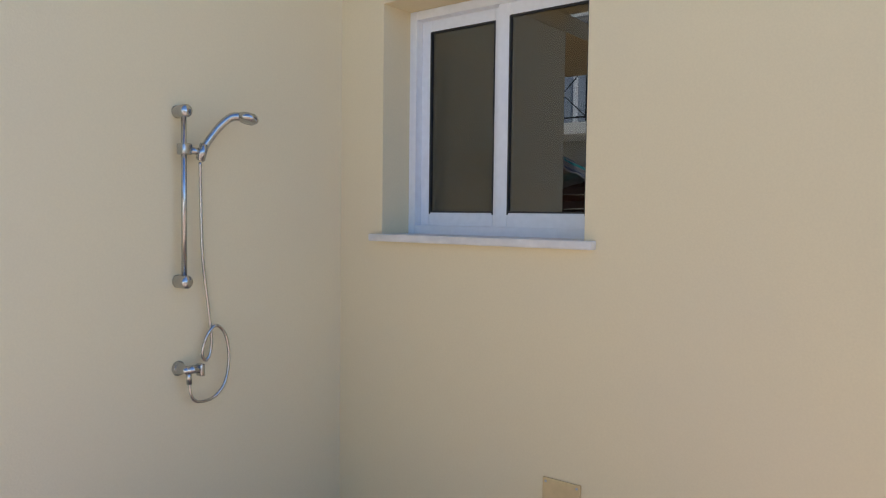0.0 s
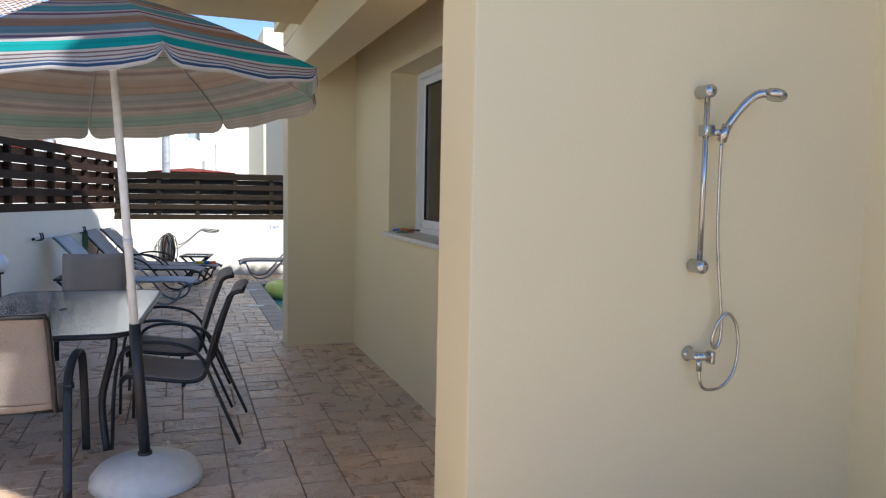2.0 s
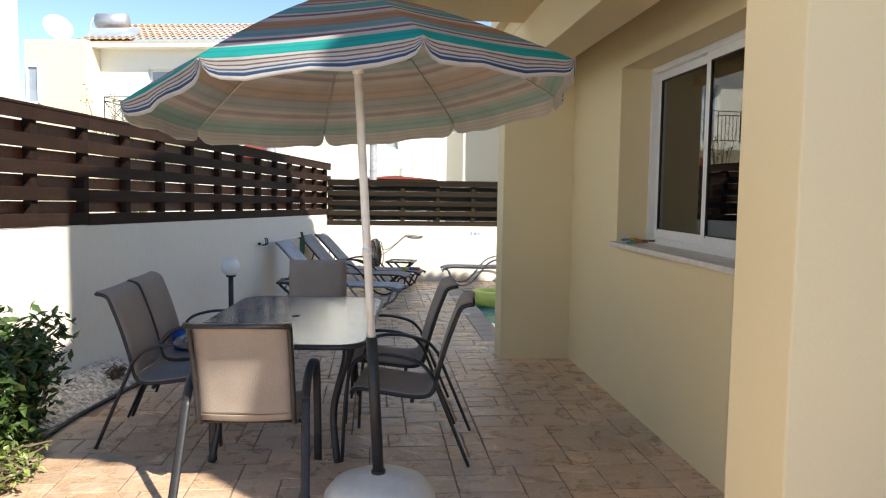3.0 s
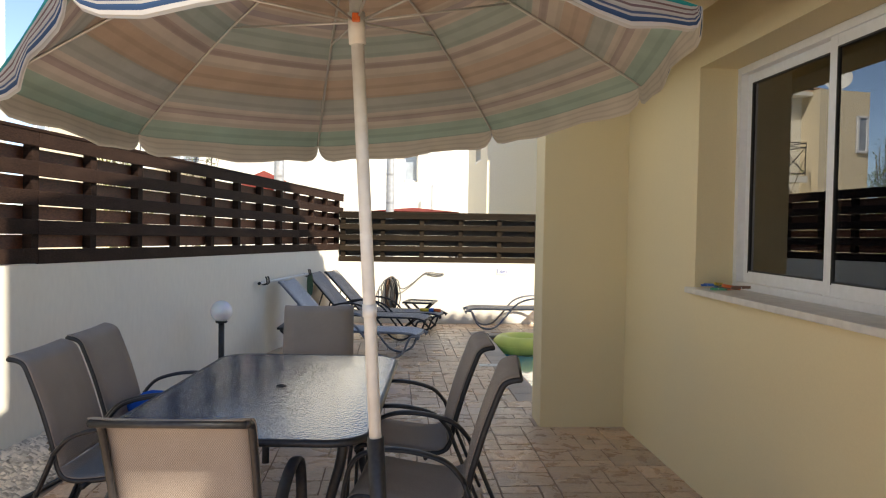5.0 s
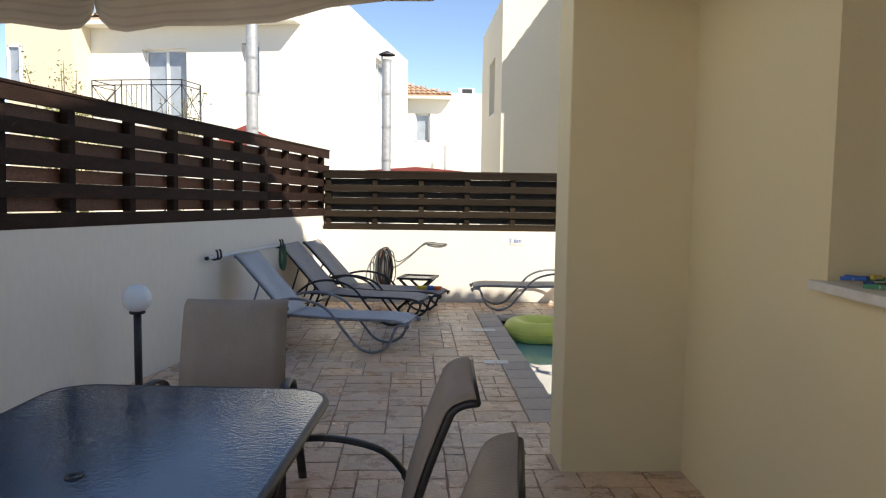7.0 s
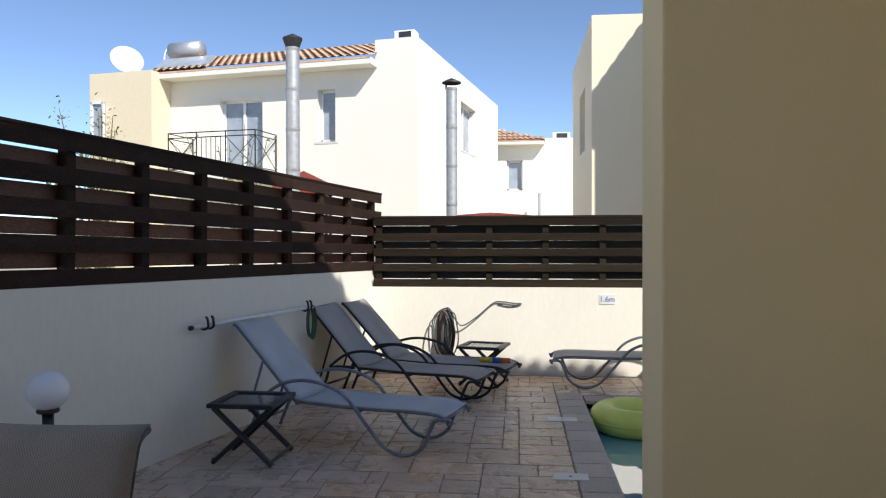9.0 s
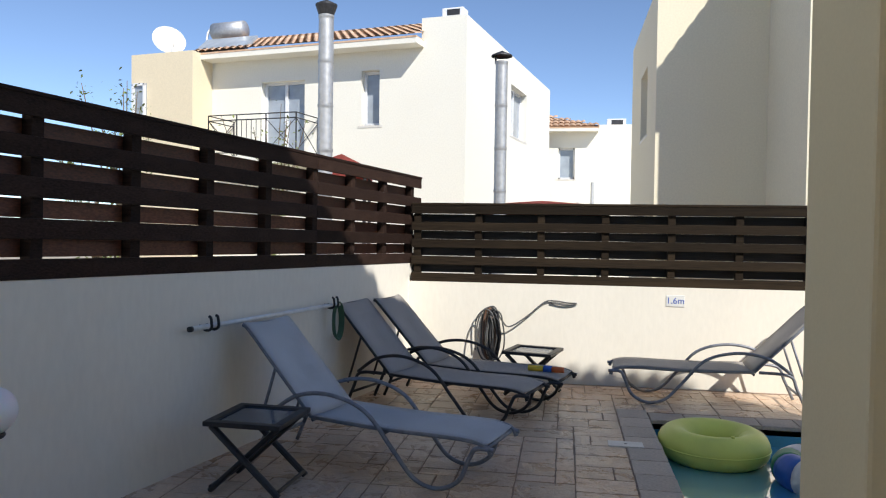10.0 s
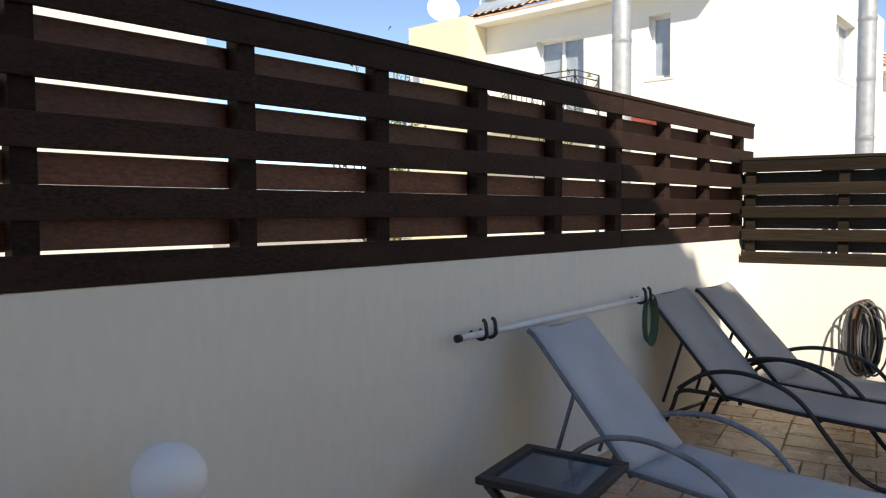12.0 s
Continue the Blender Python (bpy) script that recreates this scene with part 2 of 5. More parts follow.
def striped(name, stops, sheer):
    """Cloth with stripes along U of the mesh's own UV map."""
    m, n, l, p = nodes_of(name)
    uv = n.new("ShaderNodeUVMap")
    sep, ramp = n.new("ShaderNodeSeparateXYZ"), n.new("ShaderNodeValToRGB")
    l.new(uv.outputs["UV"], sep.inputs["Vector"])
    l.new(sep.outputs["X"], ramp.inputs["Fac"])
    ramp.color_ramp.interpolation = "CONSTANT"
    while len(ramp.color_ramp.elements) > 1:
        ramp.color_ramp.elements.remove(ramp.color_ramp.elements[0])
    ramp.color_ramp.elements[0].position = 0.0
    ramp.color_ramp.elements[0].color = (*stops[0][1], 1)
    for at, c in stops[1:]:
        ramp.color_ramp.elements.new(at).color = (*c, 1)
    tex, nz, mr, sc = n.new("ShaderNodeTexCoord"), n.new("ShaderNodeTexNoise"), n.new("ShaderNodeMapRange"), n.new("ShaderNodeVectorMath")
    nz.inputs["Scale"].default_value, nz.inputs["Detail"].default_value = 9.0, 5
    l.new(tex.outputs["Object"], nz.inputs["Vector"])
    mr.inputs["To Min"].default_value, mr.inputs["To Max"].default_value = 0.8, 1.15
    l.new(nz.outputs["Fac"], mr.inputs["Value"])
    sc.operation = "SCALE"
    turns, sine, thin, fine = n.new("ShaderNodeMath"), n.new("ShaderNodeMath"), n.new("ShaderNodeMapRange"), n.new("ShaderNodeMath")
    turns.operation, sine.operation, fine.operation = "MULTIPLY", "SINE", "MULTIPLY"
    turns.inputs[1].default_value = 150.0
    l.new(sep.outputs["X"], turns.inputs[0])
    l.new(turns.outputs[0], sine.inputs[0])
    thin.inputs["From Min"].default_value, thin.inputs["From Max"].default_value = 0.25, 0.75
    thin.inputs["To Min"].default_value, thin.inputs["To Max"].default_value = 1.0, 0.87
    l.new(sine.outputs[0], thin.inputs["Value"])
    l.new(thin.outputs["Result"], fine.inputs[0])
    l.new(mr.outputs["Result"], fine.inputs[1])
    l.new(ramp.outputs["Color"], sc.inputs[0])
    l.new(fine.outputs[0], sc.inputs["Scale"])
    l.new(sc.outputs["Vector"], p.inputs["Base Color"])
    p.inputs["Roughness"].default_value = 0.85
    bp = n.new("ShaderNodeBump")
    bp.inputs["Strength"].default_value, bp.inputs["Distance"].default_value = 0.3, 0.02
    l.new(nz.outputs["Fac"], bp.inputs["Height"])
    l.new(bp.outputs["Normal"], p.inputs["Normal"])
    tr, mix = n.new("ShaderNodeBsdfTranslucent"), n.new("ShaderNodeMixShader")
    l.new(sc.outputs["Vector"], tr.inputs["Color"])
    mix.inputs["Fac"].default_value = sheer
    l.new(p.outputs["BSDF"], mix.inputs[1])
    l.new(tr.outputs["BSDF"], mix.inputs[2])
    l.new(mix.outputs["Shader"], n["Material Output"].inputs["Surface"])
    return m


def stone_paving():
    """Stamped concrete: grey-mauve to orange-brown blotches, slate-like relief, slight sheen."""
    m, n, l, p = nodes_of("stamped_stone_paving")
    tex = n.new("ShaderNodeTexCoord")
    geo = n.new("ShaderNodeNewGeometry")
    info = n.new("ShaderNodeObjectInfo")
    def noise_(scale, detail, rough=0.6, dist=0.0):
        q = n.new("ShaderNodeTexNoise")
        q.inputs["Scale"].default_value, q.inputs["Detail"].default_value = scale, detail
        q.inputs["Roughness"].default_value, q.inputs["Distortion"].default_value = rough, dist
        l.new(geo.outputs["Position"], q.inputs["Vector"])
        return q
    broad, mid, fine = noise_(0.75, 4), noise_(5.5, 6, 0.65, 0.6), noise_(38, 8, 0.7)
    ramp = n.new("ShaderNodeValToRGB")
    ramp.color_ramp.elements[0].position, ramp.color_ramp.elements[0].color = 0.38, (0.58, 0.44, 0.335, 1)
    ramp.color_ramp.elements[1].position, ramp.color_ramp.elements[1].color = 0.62, (0.61, 0.385, 0.235, 1)
    l.new(broad.outputs["Fac"], ramp.inputs["Fac"])
    worn = n.new("ShaderNodeMapRange")
    worn.inputs["From Min"].default_value, worn.inputs["From Max"].default_value = 0.42, 0.7
    worn.inputs["To Max"].default_value = 0.7
    l.new(mid.outputs["Fac"], worn.inputs["Value"])
    mix = n.new("ShaderNodeMix")
    mix.data_type = "RGBA"
    mix.inputs["B"].default_value = (0.72, 0.57, 0.44, 1)
    l.new(worn.outputs["Result"], mix.inputs["Factor"])
    l.new(ramp.outputs["Color"], mix.inputs["A"])
    dark = n.new("ShaderNodeMapRange")
    dark.inputs["From Min"].default_value, dark.inputs["From Max"].default_value = 0.25, 0.6
    dark.inputs["To Min"].default_value, dark.inputs["To Max"].default_value = 0.76, 1.06
    l.new(fine.outputs["Fac"], dark.inputs["Value"])
    each = n.new("ShaderNodeMapRange")
    each.inputs["To Min"].default_value, each.inputs["To Max"].default_value = 0.84, 1.12
    add = n.new("ShaderNodeMath")
    add.operation = "ADD"
    l.new(info.outputs["Random"], add.inputs[0])
    l.new(geo.outputs["Random Per Island"], add.inputs[1])
    frac = n.new("ShaderNodeMath")
    frac.operation = "FRACT"
    l.new(add.outputs[0], frac.inputs[0])
    l.new(frac.outputs[0], each.inputs["Value"])
    both = n.new("ShaderNodeMath")
    both.operation = "MULTIPLY"
    l.new(dark.outputs["Result"], both.inputs[0])
    l.new(each.outputs["Result"], both.inputs[1])
    sc = n.new("ShaderNodeVectorMath")
    sc.operation = "SCALE"
    l.new(mix.outputs["Result"], sc.inputs[0])
    l.new(both.outputs[0], sc.inputs["Scale"])
    l.new(sc.outputs["Vector"], p.inputs["Base Color"])
    rg = n.new("ShaderNodeMapRange")
    rg.inputs["To Min"].default_value, rg.inputs["To Max"].default_value = 0.1, 0.5
    l.new(mid.outputs["Fac"], rg.inputs["Value"])
    l.new(rg.outputs["Result"], p.inputs["Roughness"])
    b1, b2 = n.new("ShaderNodeBump"), n.new("ShaderNodeBump")
    b1.inputs["Strength"].default_value, b1.inputs["Distance"].default_value = 0.8, 0.035
    b2.inputs["Strength"].default_value, b2.inputs["Distance"].default_value = 0.35, 0.006
    l.new(mid.outputs["Fac"], b1.inputs["Height"])
    l.new(fine.outputs["Fac"], b2.inputs["Height"])
    l.new(b1.outputs["Normal"], b2.inputs["Normal"])
    l.new(b2.outputs["Normal"], p.inputs["Normal"])
    return m


M["paver"] = stone_paving()


# ---- building helpers ----
def mesh_of(bm, material, name="mesh", smooth=False):
    me = bpy.data.meshes.new(name)
    bmesh.ops.recalc_face_normals(bm, faces=bm.faces)
    bm.to_mesh(me)
    bm.free()
    me.materials.append(material if not isinstance(material, str) else M[material])
    if smooth:
        for f in me.polygons:
            f.use_smooth = True
    return me


def part(name, bm, material, parent=None, label="", smooth=False):
    """One bmesh as one mesh object, under a thing or a part."""
    ob = new(name, mesh_of(bm, material, name, smooth))
    if parent is not None:
        ob.parent = parent
    if label:
        ob["label"] = label
    return ob


def thing(name, label, category, group="", m=None, kind=""):
    ob = new(name)
    ob.empty_display_size = 0.1
    if m is not None:
        ob.matrix_basis = m
    return tagged(ob, label, category, group, kind)


def box(bm, x0, x1, y0, y1, z0, z1, bevel=0.0, m=None):
    made = bmesh.ops.create_cube(bm, size=1.0)["verts"]
    for v in made:
        v.co = Vector((x0 + (v.co.x + 0.5) * (x1 - x0), y0 + (v.co.y + 0.5) * (y1 - y0), z0 + (v.co.z + 0.5) * (z1 - z0)))
    edges = list({e for v in made for e in v.link_edges})
    if bevel:
        got = bmesh.ops.bevel(bm, geom=edges, offset=bevel, segments=2, profile=0.6, affect="EDGES")
        made = list({v for f in got["faces"] for v in f.verts} | {v for v in made if v.is_valid})
    if m is not None:
        for v in made:
            v.co = m @ v.co
    return made


def boxed(*a, bevel=0.0, m=None):
    bm = bmesh.new()
    box(bm, *a, bevel=bevel, m=m)
    return bm


def smooth_line(points, steps=6):
    """A Catmull-Rom line through the points."""
    pts = [Vector(q) for q in points]
    if steps <= 1 or len(pts) < 3:
        return pts
    out = []
    for i in range(len(pts) - 1):
        a, b, c, d = pts[max(i - 1, 0)], pts[i], pts[i + 1], pts[min(i + 2, len(pts) - 1)]
        for k in range(steps):
            t = k / steps
            out.append(0.5 * ((2 * b) + (c - a) * t + (2 * a - 5 * b + 4 * c - d) * t * t + (3 * b - a - 3 * c + d) * t ** 3))
    return out + [pts[-1]]


def tube(bm, points, r, sides=8, steps=6, flat=1.0, closed=False):
    """A round (or flattened) tube swept along a smooth line."""
    line = smooth_line(list(points) + ([points[0]] if closed else []), steps)
    if closed:
        line = line[:-1]
    rings, up = [], None
    for i, q in enumerate(line):
        ahead = (line[(i + 1) % len(line)] if closed or i + 1 < len(line) else q) - (line[i - 1] if closed or i else q)
        ahead.normalize()
        if up is None:
            up = Vector((0, 0, 1)) if abs(ahead.z) < 0.9 else Vector((1, 0, 0))
        side = ahead.cross(up).normalized()
        up = side.cross(ahead).normalized()
        radius = r[i * (len(r) - 1) // max(len(line) - 1, 1)] if isinstance(r, (list, tuple)) else r
        rings.append([bm.verts.new(q + side * (math.cos(a) * radius) + up * (math.sin(a) * radius * flat)) for a in (2 * math.pi * k / sides for k in range(sides))])
    for i in range(len(rings) - (0 if closed else 1)):
        a, b = rings[i], rings[(i + 1) % len(rings)]
        for k in range(sides):
            bm.faces.new((a[k], a[(k + 1) % sides], b[(k + 1) % sides], b[k]))
    if not closed:
        bm.faces.new(rings[0][::-1])
        bm.faces.new(rings[-1])
    return bm


def tubed(points, r, **k):
    return tube(bmesh.new(), points, r, **k)


def lathe(bm, profile, sides=24, centre=(0, 0, 0)):
    """Turns (radius, height) pairs round the upright through centre."""
    c, rings = Vector(centre), []
    for r, z in profile:
        rings.append([bm.verts.new(c + Vector((r * math.cos(a), r * math.sin(a), z))) for a in (2 * math.pi * k / sides for k in range(sides))] if r > 1e-5 else [bm.verts.new(c + Vector((0, 0, z)))])
    for a, b in zip(rings, rings[1:]):
        for k in range(sides):
            q = (k + 1) % sides
            if len(a) == 1:
                bm.faces.new((a[0], b[k], b[q]))
            elif len(b) == 1:
                bm.faces.new((a[k], a[q], b[0]))
            else:
                bm.faces.new((a[k], a[q], b[q], b[k]))
    return bm


def lathed(profile, sides=24, centre=(0, 0, 0)):
    return lathe(bmesh.new(), profile, sides, centre)


def slab(points, z0, z1):
    """A flat slab on a polygon of (x, y)."""
    bm = bmesh.new()
    low = [bm.verts.new((x, y, z0)) for x, y in points]
    top = [bm.verts.new((x, y, z1)) for x, y in points]
    bm.faces.new(low[::-1])
    bm.faces.new(top)
    for i in range(len(points)):
        j = (i + 1) % len(points)
        bm.faces.new((low[i], low[j], top[j], top[i]))
    return bm


def wall_with_holes(bm, along, a0, a1, z0, z1, n0, n1, holes):
    """A wall from a0 to a1 along 'x' or 'y', between n0 and n1 in thickness, with openings (b0, b1, c0, c1) right through it."""
    cuts = sorted({a0, a1, *[h[0] for h in holes], *[h[1] for h in holes]})
    for p0, p1 in zip(cuts, cuts[1:]):
        mid, rows = (p0 + p1) / 2, [(z0, z1)]
        for h in holes:
            if h[0] < mid < h[1]:
                rows = [q for lo, hi in rows for q in ((lo, min(hi, h[2])), (max(lo, h[3]), hi)) if q[1] - q[0] > 1e-4]
        for lo, hi in rows:
            if along == "x":
                box(bm, p0, p1, n0, n1, lo, hi)
            else:
                box(bm, n0, n1, p0, p1, lo, hi)
    bmesh.ops.remove_doubles(bm, verts=bm.verts, dist=1e-5)
    return bm


FENCE_SLOPE = 0.222
def fence_x(y):
    return -2.365 + FENCE_SLOPE * (y - 9.83)


def fence_z(y):
    """Top of the boundary wall, which falls slightly towards the pool."""
    return 1.19 + 0.0175 * (10.4 - y)


FENCE_TURN = -math.degrees(math.atan(FENCE_SLOPE))
HOUSE_TURN = -10.3
END_Y, FIN_X, WALL2_X, WALL1_X = 13.11, 0.39, 1.05, 2.26


# ---- ground and deck ----
POOL = (0.61, 4.6, 8.2, 11.83)
bm = bmesh.new()
xs, ys = (-600, POOL[0], POOL[1], 600), (-600, POOL[2], POOL[3], 600)
for i in range(3):
    for j in range(3):
        if (i, j) != (1, 1):
            bm.faces.new([bm.verts.new((x, y, -0.07)) for x, y in ((xs[i], ys[j]), (xs[i + 1], ys[j]), (xs[i + 1], ys[j + 1]), (xs[i], ys[j + 1]))])
bmesh.ops.remove_doubles(bm, verts=bm.verts, dist=1e-4)
tagged(part("ground", bm, "earth"), "dry brown earth reaching to the horizon", "ground", kind="structure")


def deck_left(y):
    return fence_x(y) if y > 6.6 else -2.6 - 0.12 * (6.6 - y)


bm = bmesh.new()
for a, b in (((-4.2, 0.42), (-7, 8.0)), ((-4.2, 0.42), (8.0, END_Y)), ((0.42, 7.0), (12.08, END_Y)), ((0.42, WALL1_X + 0.1), (-7, 7.95)), ((WALL1_X + 0.1, 7), (7.4, 7.95))):
    box(bm, a[0], a[1], b[0], b[1], -0.068, -0.0045)
deck = tagged(part("deck_bed", bm, "joint"), "dark joint bed under the stamped concrete deck", "floor", kind="structure")

# pool shell, coping and water
bm = bmesh.new()
px0, px1, py0, py1 = POOL
box(bm, px0 - 0.12, px0, py0 - 0.12, py1 + 0.12, -1.6, -0.07)
box(bm, px1, px1 + 0.12, py0 - 0.12, py1 + 0.12, -1.6, -0.07)
box(bm, px0, px1, py0 - 0.12, py0, -1.6, -0.07)
box(bm, px0, px1, py1, py1 + 0.12, -1.6, -0.07)
box(bm, px0 - 0.12, px1 + 0.12, py0 - 0.12, py1 + 0.12, -1.72, -1.6)
tagged(part("pool_basin", bm, "basin"), "light blue plastered swimming pool basin", "swimming pool", kind="structure")
bm = bmesh.new()
bmesh.ops.create_grid(bm, x_segments=2, y_segments=2, size=0.5)
for v in bm.verts:
    v.co = Vector((px0 + (v.co.x + 0.5) * (px1 - px0), py0 + (v.co.y + 0.5) * (py1 - py0), -0.16))
tagged(part("water", bm, "water"), "calm blue-green pool water", "water", kind="structure")

# ---- boundary walls ----
y0, y1 = -7.0, END_Y + 0.2
bm = slab([(fence_x(y0), y0), (fence_x(y1), y1), (fence_x(y1) - 0.2, y1), (fence_x(y0) - 0.2, y0)], -0.07, 1.2)
for v in bm.verts:
    if v.co.z > 0.5:
        v.co.z = fence_z(v.co.y)
tagged(part("wall_west", bm, "bound"), "low cream stuccoed boundary wall, mostly in shade", "wall", kind="structure")
bm = boxed(fence_x(END_Y) - 0.01, 7.2, END_Y, END_Y + 0.2, -0.07, 0.965)
tagged(part("wall_north", bm, "bound"), "low cream stuccoed end wall in bright sun", "wall", kind="structure")
bm = boxed(7.0, 7.2, 7.6, END_Y, -0.07, 1.9)
tagged(part("wall_east", bm, "bound"), "plain cream stuccoed wall closing the pool terrace", "wall", kind="structure")
bm = boxed(-5.6, 7.2, -7.2, -7.0, -0.07, 1.1)
tagged(part("wall_south", bm, "bound"), "plain cream stuccoed wall closing the terrace", "wall", kind="structure")

# ---- the house beside the deck ----
W1 = (0.985, 2.058, 1.475, 2.57)   # y0, y1, z0, z1 of the kitchen window
W2 = (3.93, 5.82, 1.205, 2.52)
H_TOP = 6.1
bm = bmesh.new()
wall_with_holes(bm, "y", -0.35, 2.34, -0.07, H_TOP, WALL1_X, WALL1_X + 0.3, [W1])
tagged(part("wall_kitchen", bm, "stucco"), "cream stuccoed house wall with a window opening", "wall", kind="structure")
bm = boxed(FIN_X, 2.44, 2.34, 2.69, -0.07, 2.94, bevel=0.008)
tagged(part("wall_shower", bm, "stucco"), "cream stuccoed wing wall that carries the outdoor shower", "wall", kind="structure")
bm = bmesh.new()
wall_with_holes(bm, "y", 2.69, 7.115, -0.07, 2.95, WALL2_X, WALL2_X + 0.3, [W2])
tagged(part("wall_recess", bm, "stucco"), "cream stuccoed wall of the recess with a window opening", "wall", kind="structure")
bm = boxed(FIN_X, 7.0, 7.115, 7.44, -0.07, 2.94, bevel=0.008)
tagged(part("wall_wing", bm, "stucco"), "cream stuccoed wing wall at the end of the recess", "wall", kind="structure")
bm = boxed(FIN_X + 0.003, 0.70, 2.69, 7.115, 2.60, 2.95, bevel=0.006)
tagged(part("beam", bm, "stucco"), "cream stuccoed beam along the recess", "beam", kind="structure")
bm = boxed(-1.22, 7.0, 2.36, 6.36, 2.95, 3.09, bevel=0.006)
box(bm, FIN_X, 7.0, 6.36, 7.44, 2.95, 3.09)
tagged(part("ceiling", bm, "soffit"), "cream painted soffit of the balcony slab overhead", "ceiling", kind="structure")
bm = bmesh.new()
gable = [(0.30, 3.09), (5.9, 3.09), (5.9, 6.68), (2.2, 6.74), (0.30, 6.0)]
ends = [[bm.verts.new((x, y, z + up * (k == 4))) for k, (x, z) in enumerate(gable)] for y, up in ((2.12, 0.5), (7.46, 0.0))]
bm.faces.new(ends[0])
bm.faces.new(ends[1][::-1])
for i in range(5):
    bm.faces.new((ends[0][i], ends[1][i], ends[1][(i + 1) % 5], ends[0][(i + 1) % 5]))
box(bm, WALL1_X + 0.3, 7.0, 0.0, 2.11, 2.95, H_TOP)
box(bm, WALL1_X + 0.3, 7.0, 2.11, 2.355, 2.95, 3.085)
tagged(part("wall_upper", bm, "stucco"), "cream stuccoed upper storey of the house", "wall", kind="structure")
bm = boxed(WALL1_X + 0.3, 6.7, 0.0, 0.2, -0.07, 2.95)
wall_with_holes(bm, "y", 0.0, 7.115, -0.07, 2.95, 6.7, 7.0, [(4.0, 5.0, 0.9, 2.15)])
tagged(part("wall_back", bm, "stucco"), "cream stuccoed outer wall of the house", "wall", kind="structure")
bm = boxed(WALL1_X - 0.26, 7.1, -0.6, 2.1, H_TOP, H_TOP + 0.14)
tagged(part("roof_eave", bm, "roof"), "terracotta tiled eave of the house roof", "roof", kind="structure")
ridge = thing("roof_verge", "row of terracotta barrel tiles along the roof edge", "roof", kind="structure")
for k in range(18):
    part("tile", tubed([(2.3 + 0.2 * k, 7.1, 6.72 - 0.0032 * k), (2.3 + 0.2 * k, 7.5, 6.72 - 0.0032 * k)], 0.085, sides=10), "roof", ridge, smooth=True)
# rooms behind the windows
bm = boxed(WALL1_X + 0.3, 6.7, 0.2, 2.34, -0.07, 0.0)
box(bm, WALL2_X + 0.3, 6.7, 2.69, 7.115, -0.07, 0.0)
box(bm, 2.44, 6.7, 2.34, 2.69, -0.07, 0.0)
tagged(part("floor", bm, "room"), "plain floor of the rooms indoors", "floor", kind="structure")



def window(name, axis_x, w, label, leaves, m_frame="white"):
    """A white two-leaf sliding window set back in its opening."""
    ya, yb, za, zb = w
    win = thing(name, label, "window", kind="structure")
    d = axis_x
    f = 0.045
    bm = bmesh.new()
    for q in ((ya + 0.001, ya + f, za + 0.001, zb - 0.001), (yb - f, yb - 0.001, za + 0.001, zb - 0.001), (ya + f, yb - f, zb - f, zb - 0.001), (ya + f, yb - f, za + 0.001, za + f)):
        box(bm, d - 0.01, d + 0.08, q[0], q[1], q[2], q[3], bevel=0.004)
    part("window_frame", bm, m_frame, win)
    for i, (a, b, off, glazing) in enumerate(leaves):
        leaf = bmesh.new()
        s = 0.062
        z0, z1 = za + f - 0.006, zb - f + 0.006
        x0 = d + off
        for q in ((a, a + s, z0, z1), (b - s, b, z0, z1), (a + s, b - s, z1 - s, z1), (a + s, b - s, z0, z0 + s * 1.15)):
            box(leaf, x0, x0 + 0.03, q[0], q[1], q[2], q[3], bevel=0.004)
        sash = part("sash", leaf, m_frame, win)
        g = bmesh.new()
        for q in ((a + s - 0.001, a + s + 0.007, z0 + s, z1 - s), (b - s - 0.007, b - s + 0.001, z0 + s, z1 - s), (a + s + 0.007, b - s - 0.007, z1 - s - 0.007, z1 - s + 0.001), (a + s + 0.007, b - s - 0.007, z0 + s * 1.15 - 0.001, z0 + s * 1.15 + 0.007)):
            box(g, x0 - 0.001, x0 + 0.02, *q)
        part("gasket", g, "rubber", sash)
        pane = part("pane", boxed(x0 + 0.008, x0 + 0.014, a + s, b - s, z0 + s, z1 - s), glazing, sash)
        pane.visible_shadow = False
    return win


def sill(w, face, out, y_over, z_top):
    bm = boxed(face - out, face + 0.27, w[0] - y_over, w[1] + y_over, z_top - 0.035, z_top, bevel=0.006)
    return tagged(part("window_sill", bm, "marble"), "white marble window sill with worn chipped front edge", "window sill", kind="structure")


mid1 = (W1[0] + W1[1]) / 2
window("window_1", WALL1_X + 0.2, W1, "white aluminium sliding window, closed, reflecting a balcony", [(mid1 - 0.005, W1[1] - 0.035, 0.036, "glass"), (W1[0] + 0.035, mid1 + 0.018, 0.0, "glass")])
sill(W1, WALL1_X, 0.045, 0.05, W1[2] + 0.004)
mid2 = (W2[0] + W2[1]) / 2
window("window_2", WALL2_X + 0.24, W2, "white aluminium sliding window, closed, over a marble sill", [(mid2 - 0.03, W2[1] - 0.035, 0.036, "glass"), (W2[0] + 0.035, mid2 + 0.03, 0.0, "glass")])
sill(W2, WALL2_X, 0.045, 0.05, W2[2] + 0.004)


